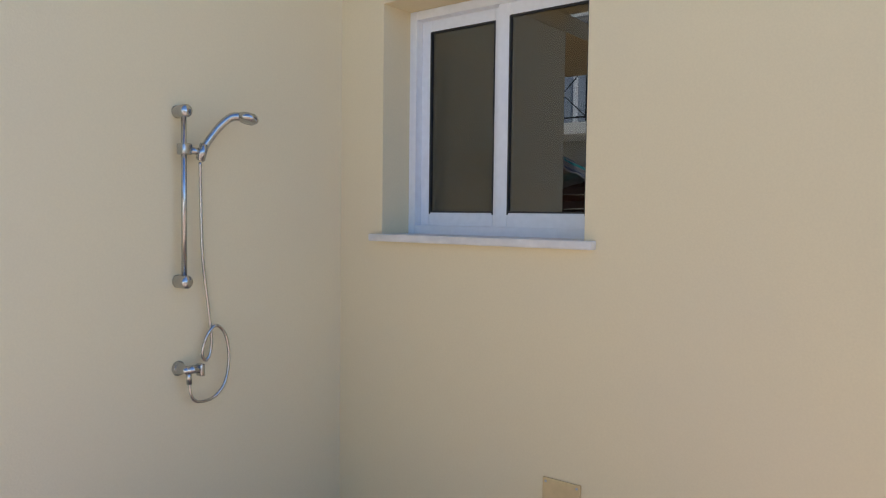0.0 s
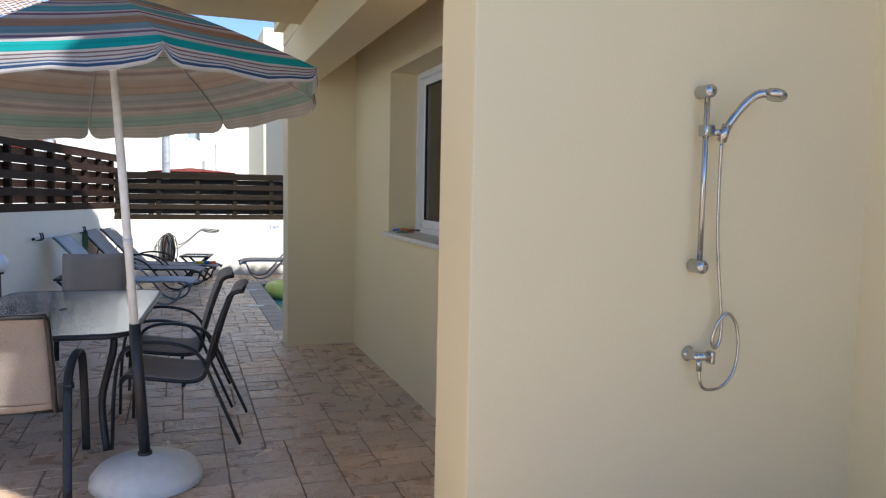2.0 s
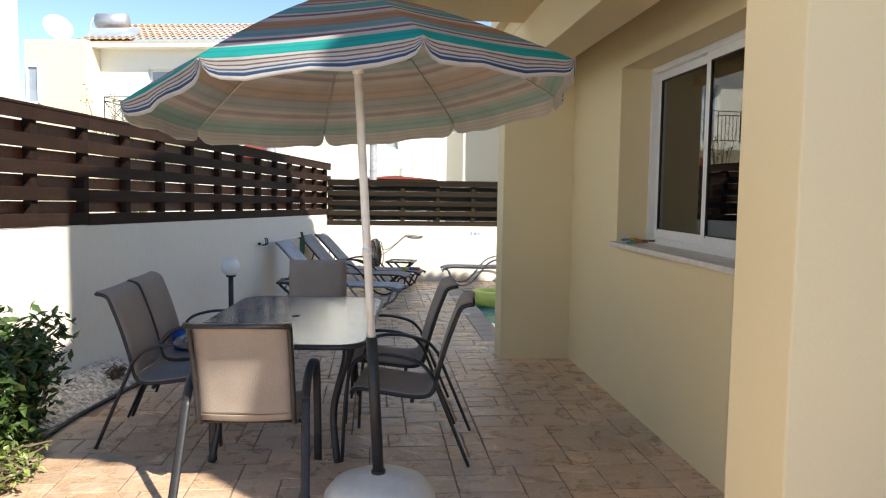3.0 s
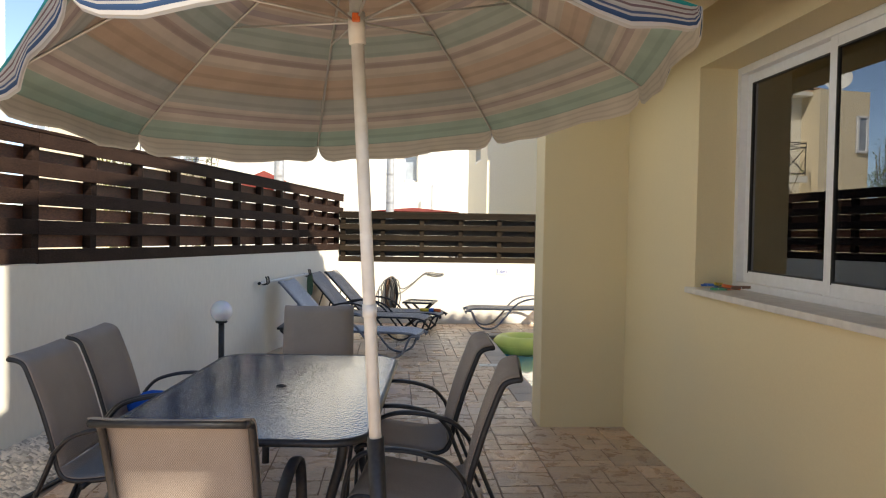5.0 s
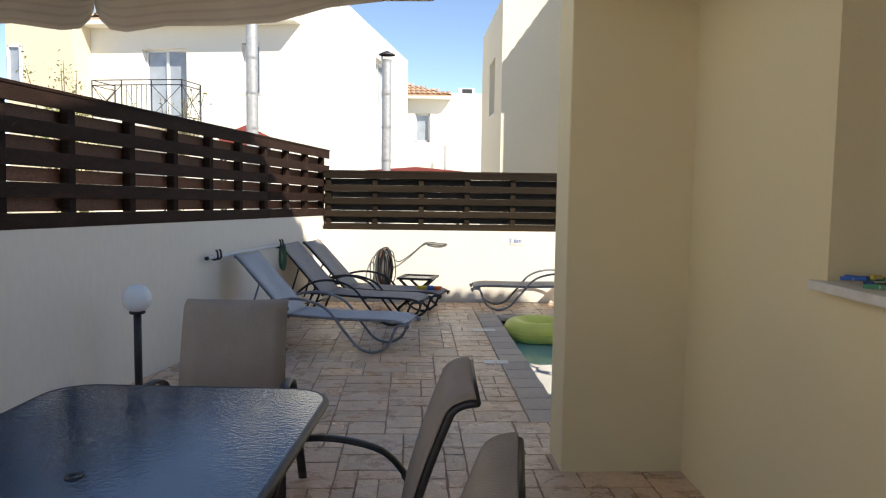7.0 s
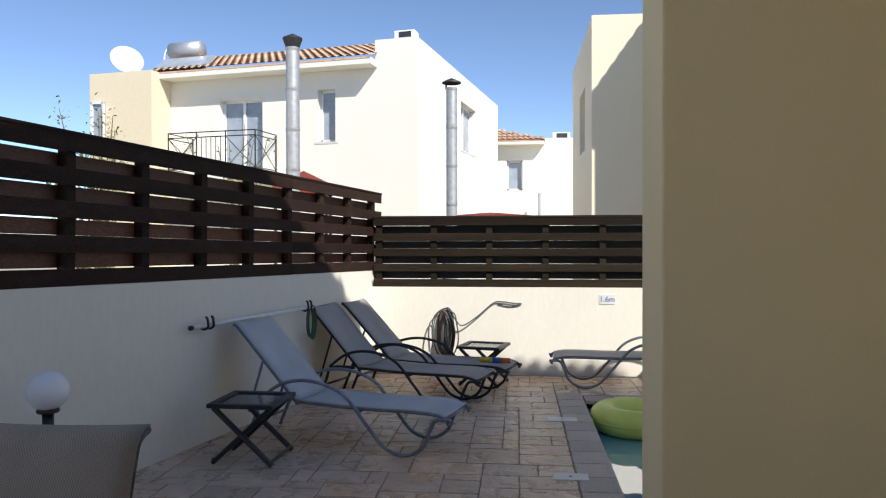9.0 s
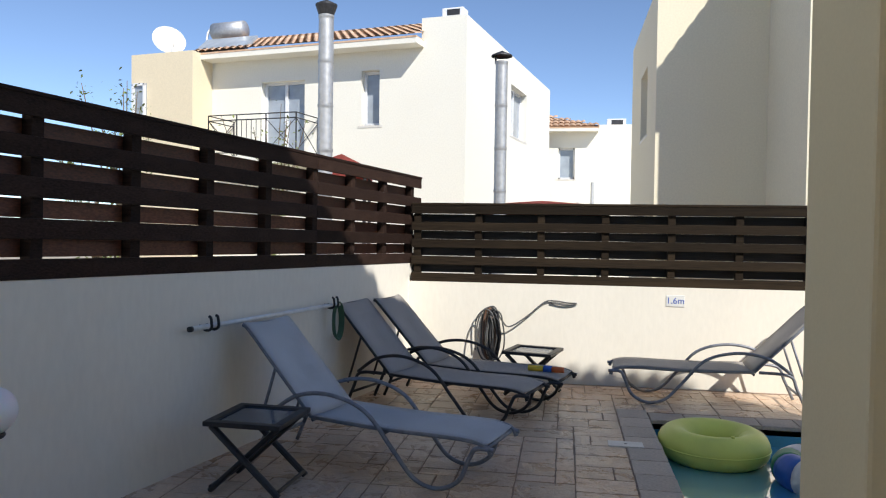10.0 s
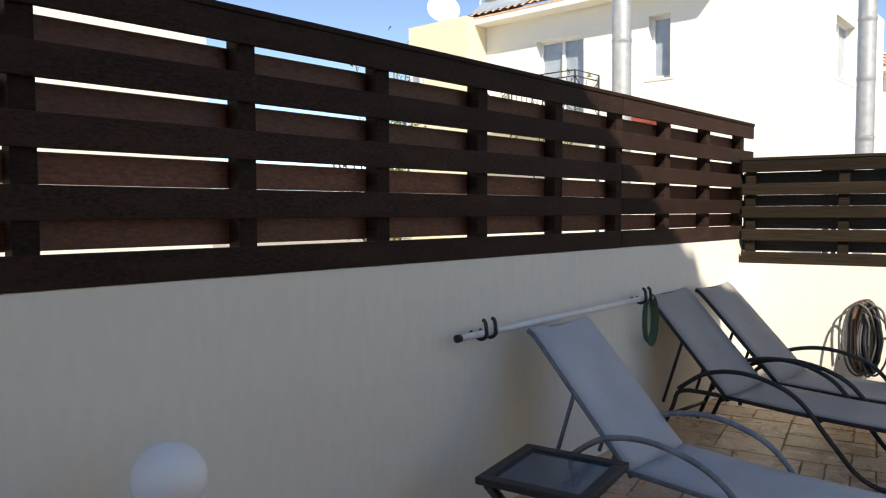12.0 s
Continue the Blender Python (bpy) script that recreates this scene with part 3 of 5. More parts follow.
# ---- fences ----
def fence(name, label, length, z0, boards, gap, posts, mat, m):
    """Hit-and-miss fence: boards on the front of the posts, and boards behind the gaps. Runs along +x, front at y = 0."""
    f = thing(name, label, "fence", m=m)
    bh = boards[1]
    pitch = bh + gap
    top = z0 + boards[0] * bh + (boards[0] - 1) * gap
    rng = random.Random(len(posts))
    cuts = [0.0] + [p for i, p in enumerate(posts) if i % 8 == 7 and p < length - 0.5] + [length]
    for k in range(boards[0]):
        for a, b in zip(cuts, cuts[1:]):
            z = z0 + k * pitch + rng.uniform(-0.003, 0.003)
            part("board", boxed(a + 0.002, b - 0.002, 0.0, 0.02 + rng.uniform(0, 0.003), z, z + bh, bevel=0.004), mat, f)
    for k in range(boards[0] - 1):
        for a, b in zip(cuts, cuts[1:]):
            z = z0 + bh + k * pitch + 0.001 + rng.uniform(-0.003, 0.003)
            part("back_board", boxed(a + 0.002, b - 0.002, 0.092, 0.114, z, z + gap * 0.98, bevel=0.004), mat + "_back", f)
    for p in posts:
        part("post", boxed(p - 0.035, p + 0.035, 0.024, 0.091, z0 - 0.0, top - 0.006, bevel=0.004), mat, f)
    part("cap_board", boxed(0, length, -0.006, 0.12, top, top + 0.022, bevel=0.004), mat, f)
    return f


YF0 = -3.0
flen = (END_Y + 0.27 - YF0) / math.cos(math.atan(FENCE_SLOPE))
turn_f = pose(fence_x(YF0) + 0.004, YF0, fence_z(YF0) + 0.005, 0, math.degrees(math.atan(0.0175 * math.cos(math.atan(FENCE_SLOPE)))), 90 + FENCE_TURN)
posts = [0.571 + 0.6167 * k - (0.07 if k < 19 else 0.0) for k in range(int((flen - 0.53) / 0.6167) + 1)]
fence("timber_fence", "dark brown stained timber hit-and-miss fence on the boundary wall", flen, 0.0, (5, 0.098), 0.094, posts, "fence", turn_f)
posts = [0.06 + 0.62 * k for k in range(14)]
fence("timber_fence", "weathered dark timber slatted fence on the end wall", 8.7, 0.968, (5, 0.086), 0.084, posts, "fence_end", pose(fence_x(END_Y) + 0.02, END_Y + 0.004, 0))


# ---- outdoor shower ----
def outdoor_shower():
    y = 2.34
    s = thing("hand_shower", "chrome hand shower on a slide rail on the wall", "shower", m=pose(1.345, y, 0))
    rail = part("rail", tubed([(0, -0.05, 1.24), (0, -0.05, 1.94)], 0.011, sides=12), "chrome", s, smooth=True)
    for z in (1.26, 1.925):
        b = lathed([(0, 0), (0.024, 0), (0.026, 0.004), (0.026, 0.07), (0.021, 0.078), (0, 0.079)], 16)
        for v in b.verts:
            v.co = Vector((v.co.x, -v.co.z, v.co.y + z))
        part("bracket", b, "chrome", s, smooth=True)
    b = bmesh.new()
    box(b, -0.022, 0.022, -0.078, -0.03, 1.755, 1.80, bevel=0.008)
    tube(b, [(0.02, -0.055, 1.775), (0.07, -0.065, 1.77)], 0.014, sides=10)
    tube(b, [(0.062, -0.068, 1.74), (0.078, -0.075, 1.80)], 0.019, sides=10)
    part("slider", b, "chrome", s, smooth=True)
    b = bmesh.new()
    tube(b, [(0.062, -0.068, 1.735), (0.082, -0.08, 1.80), (0.125, -0.105, 1.87), (0.165, -0.13, 1.912), (0.205, -0.155, 1.917)], [0.014, 0.015, 0.016, 0.017, 0.02], sides=12)
    handset = part("handset", b, "chrome", s, smooth=True)
    b = lathed([(0, 0.0), (0.03, 0.002), (0.042, 0.012), (0.044, 0.022), (0.035, 0.036), (0, 0.042)], 20)
    for v in b.verts:
        v.co = Matrix.Translation((0.218, -0.165, 1.892)) @ Matrix.Rotation(radians(14), 4, "Y") @ v.co
    part("spray_head", b, "chrome", handset, smooth=True)
    line = [(0.062, -0.068, 1.73), (0.06, -0.05, 1.6), (0.075, -0.04, 1.35), (0.105, -0.035, 1.15), (0.12, -0.032, 1.05), (0.118, -0.03, 0.985), (0.095, -0.03, 0.955), (0.075, -0.035, 0.985), (0.095, -0.045, 1.055), (0.135, -0.05, 1.085), (0.18, -0.05, 1.04), (0.195, -0.05, 0.95), (0.175, -0.05, 0.855), (0.12, -0.05, 0.80), (0.06, -0.052, 0.795), (0.025, -0.055, 0.83), (0.018, -0.055, 0.89)]
    line = [line[0]] + [(x + 0.016, y_, z) for x, y_, z in line[1:-3]] + line[-3:]
    part("flexible_hose", tubed(line, 0.0065, sides=8, steps=8), "chrome", s, smooth=True)
    b = lathed([(0, 0), (0.028, 0), (0.03, 0.006), (0.022, 0.014), (0.016, 0.05), (0.014, 0.075), (0, 0.076)], 18)
    for v in b.verts:
        v.co = Vector((v.co.x, -v.co.z, v.co.y + 0.935))
    tube(b, [(0.014, -0.055, 0.93), (0.018, -0.055, 0.875)], 0.011, sides=10)
    valve = part("valve", b, "chrome", s, smooth=True)
    b = bmesh.new()
    tube(b, [(0.0, -0.06, 0.935), (0.055, -0.07, 0.935)], 0.017, sides=10)
    box(b, 0.05, 0.07, -0.088, -0.05, 0.905, 0.955, bevel=0.006)
    part("tap_handle", b, "chrome", valve, smooth=True)
    # the slide bar is a little longer than the parts above were laid out for
    for ob in s.children_recursive:
        for v in ob.data.vertices:
            v.co.z = float(np.interp(v.co.z, (0.0, 0.94, 1.26, 1.925, 2.2), (-0.004, 0.936, 1.291, 1.974, 2.249)))


outdoor_shower()
cp = thing("cover_plate", "cream painted junction box cover on the house wall", "cover plate", m=pose(WALL1_X, 1.06, 0.425))
part("lid", boxed(-0.012, -0.001, -0.085, 0.085, -0.085, 0.085, bevel=0.003), "box_paint", cp)
for yy, zz in ((-0.07, 0.07), (0.07, 0.07), (-0.07, -0.07), (0.07, -0.07)):
    part("screw", lathed([(0.006, 0), (0.005, 0.003), (0, 0.0035)], 8), "steel", cp).matrix_basis = pose(-0.011, yy, zz, 0, -90, 0)

# ---- dining set ----
TABLE = pose(-1.315, 5.22, 0, 0, 0, -4)


def rounded(w, d, r, seg=7):
    out = []
    for cx, cy, a0 in ((w - r, d - r, 0), (-w + r, d - r, 90), (-w + r, -d + r, 180), (w - r, -d + r, 270)):
        out += [(cx + r * math.cos(radians(a0 + 90 * k / seg)), cy + r * math.sin(radians(a0 + 90 * k / seg))) for k in range(seg + 1)]
    return out


def dining_table():
    t = thing("dining_table", "rectangular rippled glass patio table with charcoal metal frame", "table", m=TABLE)
    w, d = 0.53, 0.90
    part("tabletop", slab(rounded(w - 0.012, d - 0.012, 0.15), 0.732, 0.74), "table_glass", t, "rippled tempered glass top")
    rim = [(x, y, 0.726) for x, y in rounded(w - 0.006, d - 0.006, 0.155)]
    part("rim", tube(bmesh.new(), rim, 0.016, sides=8, steps=1, closed=True), "frame_dark", t, smooth=True)
    for sx in (-1, 1):
        for sy in (-1, 1):
            part("leg", tubed([(sx * 0.40, sy * 0.66, 0.71), (sx * 0.40, sy * 0.68, 0.6), (sx * 0.33, sy * 0.64, 0.3), (sx * 0.36, sy * 0.70, 0.012)], 0.021, sides=8), "frame_dark", t, smooth=True)
    for sy in (-1, 1):
        part("cross_bar", tubed([(-0.40, sy * 0.66, 0.70), (0.40, sy * 0.66, 0.70)], 0.014), "frame_dark", t, smooth=True)
    b = lathed([(0.022, 0.735), (0.026, 0.742), (0.023, 0.745), (0.015, 0.742), (0.013, 0.735)], 16)
    part("hole_ring", b, "black_plastic", t, smooth=True)


dining_table()


def sling_sheet(profile, half, thick=0.004, sag=0.012, lift=0.0):
    """A sling stretched between two side rails, along a side profile of (y, z)."""
    bm = bmesh.new()
    line = smooth_line([(0, y, z) for y, z in profile], 5)
    cols = 6
    rows, under = [], []
    for i, q in enumerate(line):
        d = (line[min(i + 1, len(line) - 1)] - line[max(i - 1, 0)]).normalized()
        across = Vector((0, -d.z, d.y))
        up = across * (1 if d.y > 0 or abs(d.y) < 0.02 and d.z < 0 else -1)
        q = q + up * lift
        spots = [Vector((-half + 2 * half * k / cols, q.y, q.z - sag * (1 - (2 * k / cols - 1) ** 2))) for k in range(cols + 1)]
        rows.append([bm.verts.new(p) for p in spots])
        under.append([bm.verts.new(p - across * thick) for p in spots])
    last = len(line) - 1
    for i in range(last):
        for k in range(cols):
            bm.faces.new((rows[i][k], rows[i][k + 1], rows[i + 1][k + 1], rows[i + 1][k]))
            bm.faces.new((under[i][k], under[i + 1][k], under[i + 1][k + 1], under[i][k + 1]))
        for k in (0, cols):
            bm.faces.new((rows[i][k], rows[i + 1][k], under[i + 1][k], under[i][k]))
    for i in (0, last):
        for k in range(cols):
            bm.faces.new((rows[i][k], under[i][k], under[i][k + 1], rows[i][k + 1]))
    return bm


def sling_chair(m, label):
    """Sling armchair facing +y; origin on the floor below the seat's middle."""
    c = thing("patio_chair", label, "chair", "chairs round the table", m)
    half = 0.238
    seat = [(0.26, 0.40), (0.22, 0.425), (0.1, 0.41), (-0.1, 0.385), (-0.19, 0.395), (-0.225, 0.44)]
    back = [(-0.228, 0.445), (-0.25, 0.55), (-0.30, 0.72), (-0.352, 0.862), (-0.374, 0.908), (-0.405, 0.926), (-0.44, 0.932)]
    part("seat", sling_sheet(seat, half + 0.012, lift=0.013), "sling", c, smooth=True)
    part("backrest", sling_sheet(back, half + 0.012, sag=0.006, lift=0.013), "sling", c, smooth=True)
    for s in (-1, 1):
        part("side_rail", tubed([(s * half, y, z) for y, z in seat + back[1:]], 0.0135, sides=8, steps=4), "frame_dark", c, smooth=True)
        part("front_leg", tubed([(s * 0.30, 0.30, 0.012), (s * 0.298, 0.285, 0.35), (s * 0.296, 0.25, 0.56), (s * 0.295, 0.17, 0.63), (s * 0.295, 0.02, 0.64), (s * 0.295, -0.14, 0.60), (s * 0.296, -0.22, 0.52)], 0.0105, sides=10, steps=5, flat=2.2), "frame_dark", c, smooth=True)
        part("rear_leg", tubed([(s * 0.296, -0.215, 0.526), (s * 0.305, -0.30, 0.32), (s * 0.32, -0.43, 0.012)], 0.0105, sides=10, steps=4, flat=2.15), "frame_dark", c, smooth=True)
    for y, z, w in ((0.255, 0.395, 0.238), (-0.10, 0.372, 0.285), (-0.44, 0.93, 0.238)):
        part("cross_bar", tubed([(-w, y, z), (w, y, z)], 0.012, sides=8), "frame_dark", c, smooth=True)
    return c


chair = sling_chair(pose(-0.64, 4.78, 0, 0, 0, 82), "taupe mesh sling armchair with dark metal frame by the table")
copy_thing(chair, pose(-0.675, 5.51, 0, 0, 0, 88))
copy_thing(chair, pose(-2.02, 5.13, 0, 0, 0, -91))
copy_thing(chair, pose(-2.035, 5.75, 0, 0, 0, -90))
near = copy_thing(chair, pose(-1.43, 4.27, 0, 0, 0, -2))
tagged(near, "taupe mesh sling armchair, its back in sunlight")
copy_thing(chair, pose(-1.28, 6.57, 0, 0, 0, 183))

def folded_towel(m):
    """A loosely folded towel: two soft layers, the upper one slid and sagging."""
    bm = bmesh.new()
    box(bm, -0.15, 0.15, -0.11, 0.11, 0.0, 0.06, bevel=0.026)
    box(bm, -0.14, 0.12, -0.10, 0.105, 0.056, 0.145, bevel=0.034, m=Matrix.Rotation(radians(9), 4, "Z"))
    bmesh.ops.subdivide_edges(bm, edges=[e for e in bm.edges if e.calc_length() > 0.08], cuts=3, use_grid_fill=True)
    for v in bm.verts:
        v.co.z += 0.008 * math.sin(31 * v.co.x + 5 * v.co.y) * min(1.0, v.co.z / 0.05)
    tagged(part("towel", bm, "towel", smooth=True), "bright blue towel folded loosely on a patio chair seat", "towel").matrix_basis = m


folded_towel(pose(-2.13, 5.86, 0.405, 0, 0, 70))

# ---- parasol ----
STOPS = [(0.0, (0.42, 0.25, 0.16)), (0.05, (0.16, 0.40, 0.42)), (0.13, (0.62, 0.58, 0.55)), (0.15, (0.30, 0.16, 0.22)), (0.17, (0.62, 0.58, 0.55)), (0.2, (0.16, 0.36, 0.45)), (0.26, (0.44, 0.27, 0.18)), (0.33, (0.62, 0.58, 0.55)), (0.35, (0.16, 0.14, 0.3)), (0.37, (0.60, 0.55, 0.55)), (0.40, (0.14, 0.42, 0.47)), (0.48, (0.60, 0.57, 0.58)), (0.50, (0.25, 0.15, 0.22)), (0.52, (0.62, 0.58, 0.55)), (0.56, (0.45, 0.27, 0.18)), (0.64, (0.22, 0.38, 0.45)), (0.70, (0.66, 0.62, 0.6)), (0.72, (0.25, 0.15, 0.25)), (0.74, (0.66, 0.62, 0.6)), (0.77, (0.015, 0.42, 0.41)), (0.85, (0.62, 0.60, 0.58)), (0.868, (0.22, 0.14, 0.14)), (0.88, (0.62, 0.60, 0.58)), (0.90, (0.22, 0.15, 0.17)), (0.912, (0.62, 0.60, 0.58)), (0.93, (0.10, 0.14, 0.26)), (0.942, (0.62, 0.60, 0.58)), (0.957, (0.05, 0.11, 0.24)), (0.978, (0.7, 0.68, 0.66))]
M["stripes"] = striped("striped_parasol_cloth", STOPS, 0.5)
M["lining"] = striped("parasol_lining", [(a, tuple(0.44 * w + 0.33 * c for w, c in zip((0.84, 0.78, 0.70), col))) if a < 0.83 else (a, (0.60, 0.56, 0.51)) for a, col in STOPS], 0.3)


def parasol():
    base, top = Vector((-0.765, 3.985, 0)), Vector((-0.893, 3.83, 2.33))
    u = thing("parasol", "open striped parasol with white pole in a weighted base", "parasol", m=pose(base.x, base.y, 0))
    way = (top - base) / 2.33
    at = lambda z: (way.x * z, way.y * z, z)
    part("base", lathed([(0, 0.0), (0.27, 0.0), (0.285, 0.012), (0.28, 0.05), (0.24, 0.10), (0.16, 0.135), (0.06, 0.15), (0.045, 0.155), (0, 0.155)], 36), "plastic_white", u, "domed white plastic base", smooth=True)
    sleeve = part("sleeve", tubed([at(0.14), at(0.86)], 0.028, sides=16), "frame_dark", u, "dark metal sleeve", smooth=True)
    part("collar", tubed([at(0.145), at(0.17)], 0.036, sides=16), "frame_dark", sleeve, smooth=True)
    pole = part("pole", tubed([at(0.85), at(2.47)], 0.0205, sides=14), "pole_white", u, smooth=True)
    part("joint", tubed([at(1.26), at(1.30)], 0.024, sides=14), "pole_white", pole, smooth=True)
    runner = part("runner", tubed([at(2.115), at(2.21)], 0.027, sides=14), "plastic_white", u, smooth=True)
    part("pin", boxed(-0.012, 0.012, -0.042, -0.022, 2.175, 2.20, bevel=0.003, m=Matrix.Translation((way.x * 2.18, way.y * 2.18, 0))), "orange", runner)
    # the cloth: eight gores with a hanging valance; the canopy is tipped a little on its pole
    tilt = Matrix.Translation((-0.9025 - base.x, 3.9577 - base.y, 2.3158)) @ Matrix.Rotation(radians(-4.87), 4, "Y") @ Matrix.Rotation(radians(-4.19), 4, "X")
    R, drop, n = 1.045, 0.30, 8
    spin = radians(13.65)
    apex = Vector(at(2.48))

    def cloth_at(q, r, sag=0.0):
        rim = tilt @ Vector((q.x, q.y, -drop))
        z = apex.z + (rim.z - apex.z) * (0.35 * r + 0.65 * r ** 1.5) - sag
        return Vector((apex.x + (rim.x - apex.x) * r, apex.y + (rim.y - apex.y) * r, z))

    cloth = bmesh.new()
    uv = cloth.loops.layers.uv.new("UVMap")
    ease = [0, 0.004, 0.015, 0.04, 0.085, 0.2, 0.35, 0.5, 0.65, 0.8, 0.915, 0.96, 0.985, 0.996, 1]
    rows, cols = 9, len(ease) - 1
    corner = [Vector((R * math.cos(spin + 2 * math.pi * k / n), R * math.sin(spin + 2 * math.pi * k / n), 0)) for k in range(n)]
    for k in range(n):
        a, b = corner[k], corner[(k + 1) % n]
        grid = []
        for i in range(rows + 1):
            r = i / rows
            line = []
            for j in range(cols + 1):
                s = ease[j]
                q = a * (1 - s) + b * s
                sag = 0.012 * math.sin(math.pi * s) * r
                line.append((cloth.verts.new(cloth_at(q, r, sag * 0.8)), 0.83 * r))
            grid.append(line)
        for i in range(1, 5):
            v = i / 4
            line = []
            for s in ease:
                j = min(s, 1 - s) / 0.085
                ends = math.sqrt(1 - (1 - j) ** 2) if j < 1 else 1.0
                q = a * (1 - s) + b * s
                out = 1 + 0.012 * math.sin(9 * s + 2 * k) * v
                z = -drop - 0.0096 * math.sin(math.pi * s) - 0.08 * v * (0.04 + 0.96 * ends) - 0.008 * math.sin(13 * s + k) * v
                line.append((cloth.verts.new(tilt @ Vector((q.x * out, q.y * out, z))), 0.83 + 0.17 * v))
            grid.append(line)
        for p0, p1 in zip(grid, grid[1:]):
            for j in range(cols):
                quad = (p0[j], p0[j + 1], p1[j + 1], p1[j])
                f = cloth.faces.new([v for v, _ in quad])
                for loop, (_, w) in zip(f.loops, quad):
                    loop[uv].uv = (min(w, 0.999), 0.5)
    bmesh.ops.remove_doubles(cloth, verts=cloth.verts, dist=0.002)
    canopy = part("canopy", cloth, "stripes", u, "turquoise, brown and white striped cloth with a scalloped valance", smooth=True)
    lin = canopy.data.copy()
    lining = new("lining", lin)
    lining.parent = u
    lin.materials.clear()
    lin.materials.append(M["lining"])
    for v in lin.vertices:
        q = v.co - Vector(at(2.3))
        q.z = 0
        v.co += Vector((0, 0, -0.006)) - q * 0.006
    lining["label"] = "pale faded inner face of the cloth"
    hub = Vector(at(2.18))
    for k in range(n):
        q = corner[k]
        tip = tilt @ Vector((q.x, q.y, -drop - 0.012))
        mid = cloth_at(q, 0.5, 0.014)
        rib = part("rib", tubed([cloth_at(q, 0.04, 0.02), mid, tip], 0.0045, sides=6, steps=5), "rib", u, smooth=True)
        part("strut", tubed([hub, mid], 0.004, sides=6), "rib", rib, smooth=True)
    part("finial", lathed([(0.03, -0.02), (0.035, 0.0), (0.02, 0.03), (0, 0.045)], 12, at(2.485)), "plastic_white", u, smooth=True)


parasol()


# ---- bollard lamp ----
lamp = thing("bollard_lamp", "dark post garden lamp with a white globe shade", "lamp", m=pose(-2.36, 8.48, 0))
part("foot", lathed([(0, 0), (0.07, 0), (0.07, 0.008), (0.04, 0.014), (0, 0.014)], 20), "frame_dark", lamp)
part("post", tubed([(0, 0, 0.01), (0, 0, 0.615)], 0.027, sides=18), "frame_dark", lamp, smooth=True)
part("cup", lathed([(0, 0.61), (0.05, 0.612), (0.056, 0.622), (0.05, 0.632), (0, 0.634)], 20), "frame_dark", lamp, smooth=True)
part("shade", lathed([(0.1 * math.sin(math.pi * k / 16), 0.722 - 0.1 * math.cos(math.pi * k / 16)) for k in range(17)], 28), "globe", lamp, "white frosted globe", smooth=True)


# ---- loungers and side tables ----
def sun_lounger(m, cloth, frame, label, lift=46):
    """Sling lounger, foot towards +x, hinge at x = 0 and head behind it; origin on the floor."""
    g = thing("sun_lounger", label, "sun lounger", "sun loungers", m)
    half, zs = 0.21, 0.315
    L = 1.15
    seat = [(0.0, zs), (0.5, zs - 0.012), (1.0, zs - 0.006), (L, zs - 0.03)]
    bl = 0.75
    ca, sa = math.cos(radians(lift)), math.sin(radians(lift))
    back = [(0.0, zs), (-bl * 0.5 * ca, zs + bl * 0.5 * sa), (-bl * 0.93 * ca, zs + bl * 0.93 * sa), (-bl * 1.0 * ca - 0.015, zs + bl * sa - 0.005)]
    turn = Matrix.Rotation(radians(-90), 4, "Z")
    for nm, prof in (("seat", seat), ("backrest", back)):
        b = sling_sheet([(x, z) for x, z in prof], half + 0.02, sag=0.012, lift=0.015)
        bmesh.ops.transform(b, matrix=turn, verts=b.verts)
        part(nm, b, cloth, g, smooth=True)
    for s in (-1, 1):
        y = s * (half + 0.008)
        part("seat_rail", tubed([(x, y, z) for x, z in seat] + [(L + 0.03, y, zs - 0.075)], 0.014, sides=8, steps=4), frame, g, smooth=True)
        part("back_rail", tubed([(x, y, z) for x, z in back], 0.014, sides=8, steps=4), frame, g, smooth=True)
        hoop = [(-0.30, y * 1.02, 0.31), (-0.10, y * 1.1, 0.44), (0.15, y * 1.16, 0.475), (0.40, y * 1.16, 0.40), (0.58, y * 1.12, 0.20), (0.72, y * 1.1, 0.05), (0.87, y * 1.1, 0.014), (1.00, y * 1.1, 0.08), (1.06, y * 1.08, 0.21), (1.10, y * 1.05, 0.27), (1.2, y * 1.0, 0.27)]
        part("arm_hoop", tubed(hoop, 0.0135, sides=8, steps=6), frame, g, smooth=True)
        part("rear_leg", tubed([(-0.04, y, zs), (-0.28, y * 1.02, 0.30), (-0.34, y, 0.19), (-0.42, y, 0.012)], 0.0135, sides=8, steps=4), frame, g, smooth=True)
        part("back_prop", tubed([(-bl * 0.55 * ca, y * 0.9, zs + bl * 0.55 * sa), (-0.42, y * 0.9, 0.2)], 0.010, sides=8), frame, g, smooth=True)
    for x, z in ((0.0, zs - 0.02), (L, zs - 0.045), (-0.37, 0.13), (0.5, zs - 0.04), (-bl * ca, zs + bl * sa - 0.01)):
        part("cross_bar", tubed([(x, -half, z), (x, half, z)], 0.0115, sides=8), frame, g, smooth=True)
    return g


sun_lounger(pose(-1.55, 10.39, 0, 0, 0, -15), "sling_blue", "frame_grey", "blue-grey mesh sun lounger with worn grey tube frame, head raised")
second = sun_lounger(pose(-1.39, 11.80, 0, 0, 0, -18), "sling_brown", "frame_dark", "brown-grey mesh sun lounger with black tube frame, head raised")
copy_thing(second, pose(-1.18, 12.27, 0, 0, 0, -15))
sun_lounger(pose(1.52, 12.6, 0, 0, 0, 178), "sling_brown", "frame_grey", "brown-grey mesh sun lounger beyond the pool, head raised")


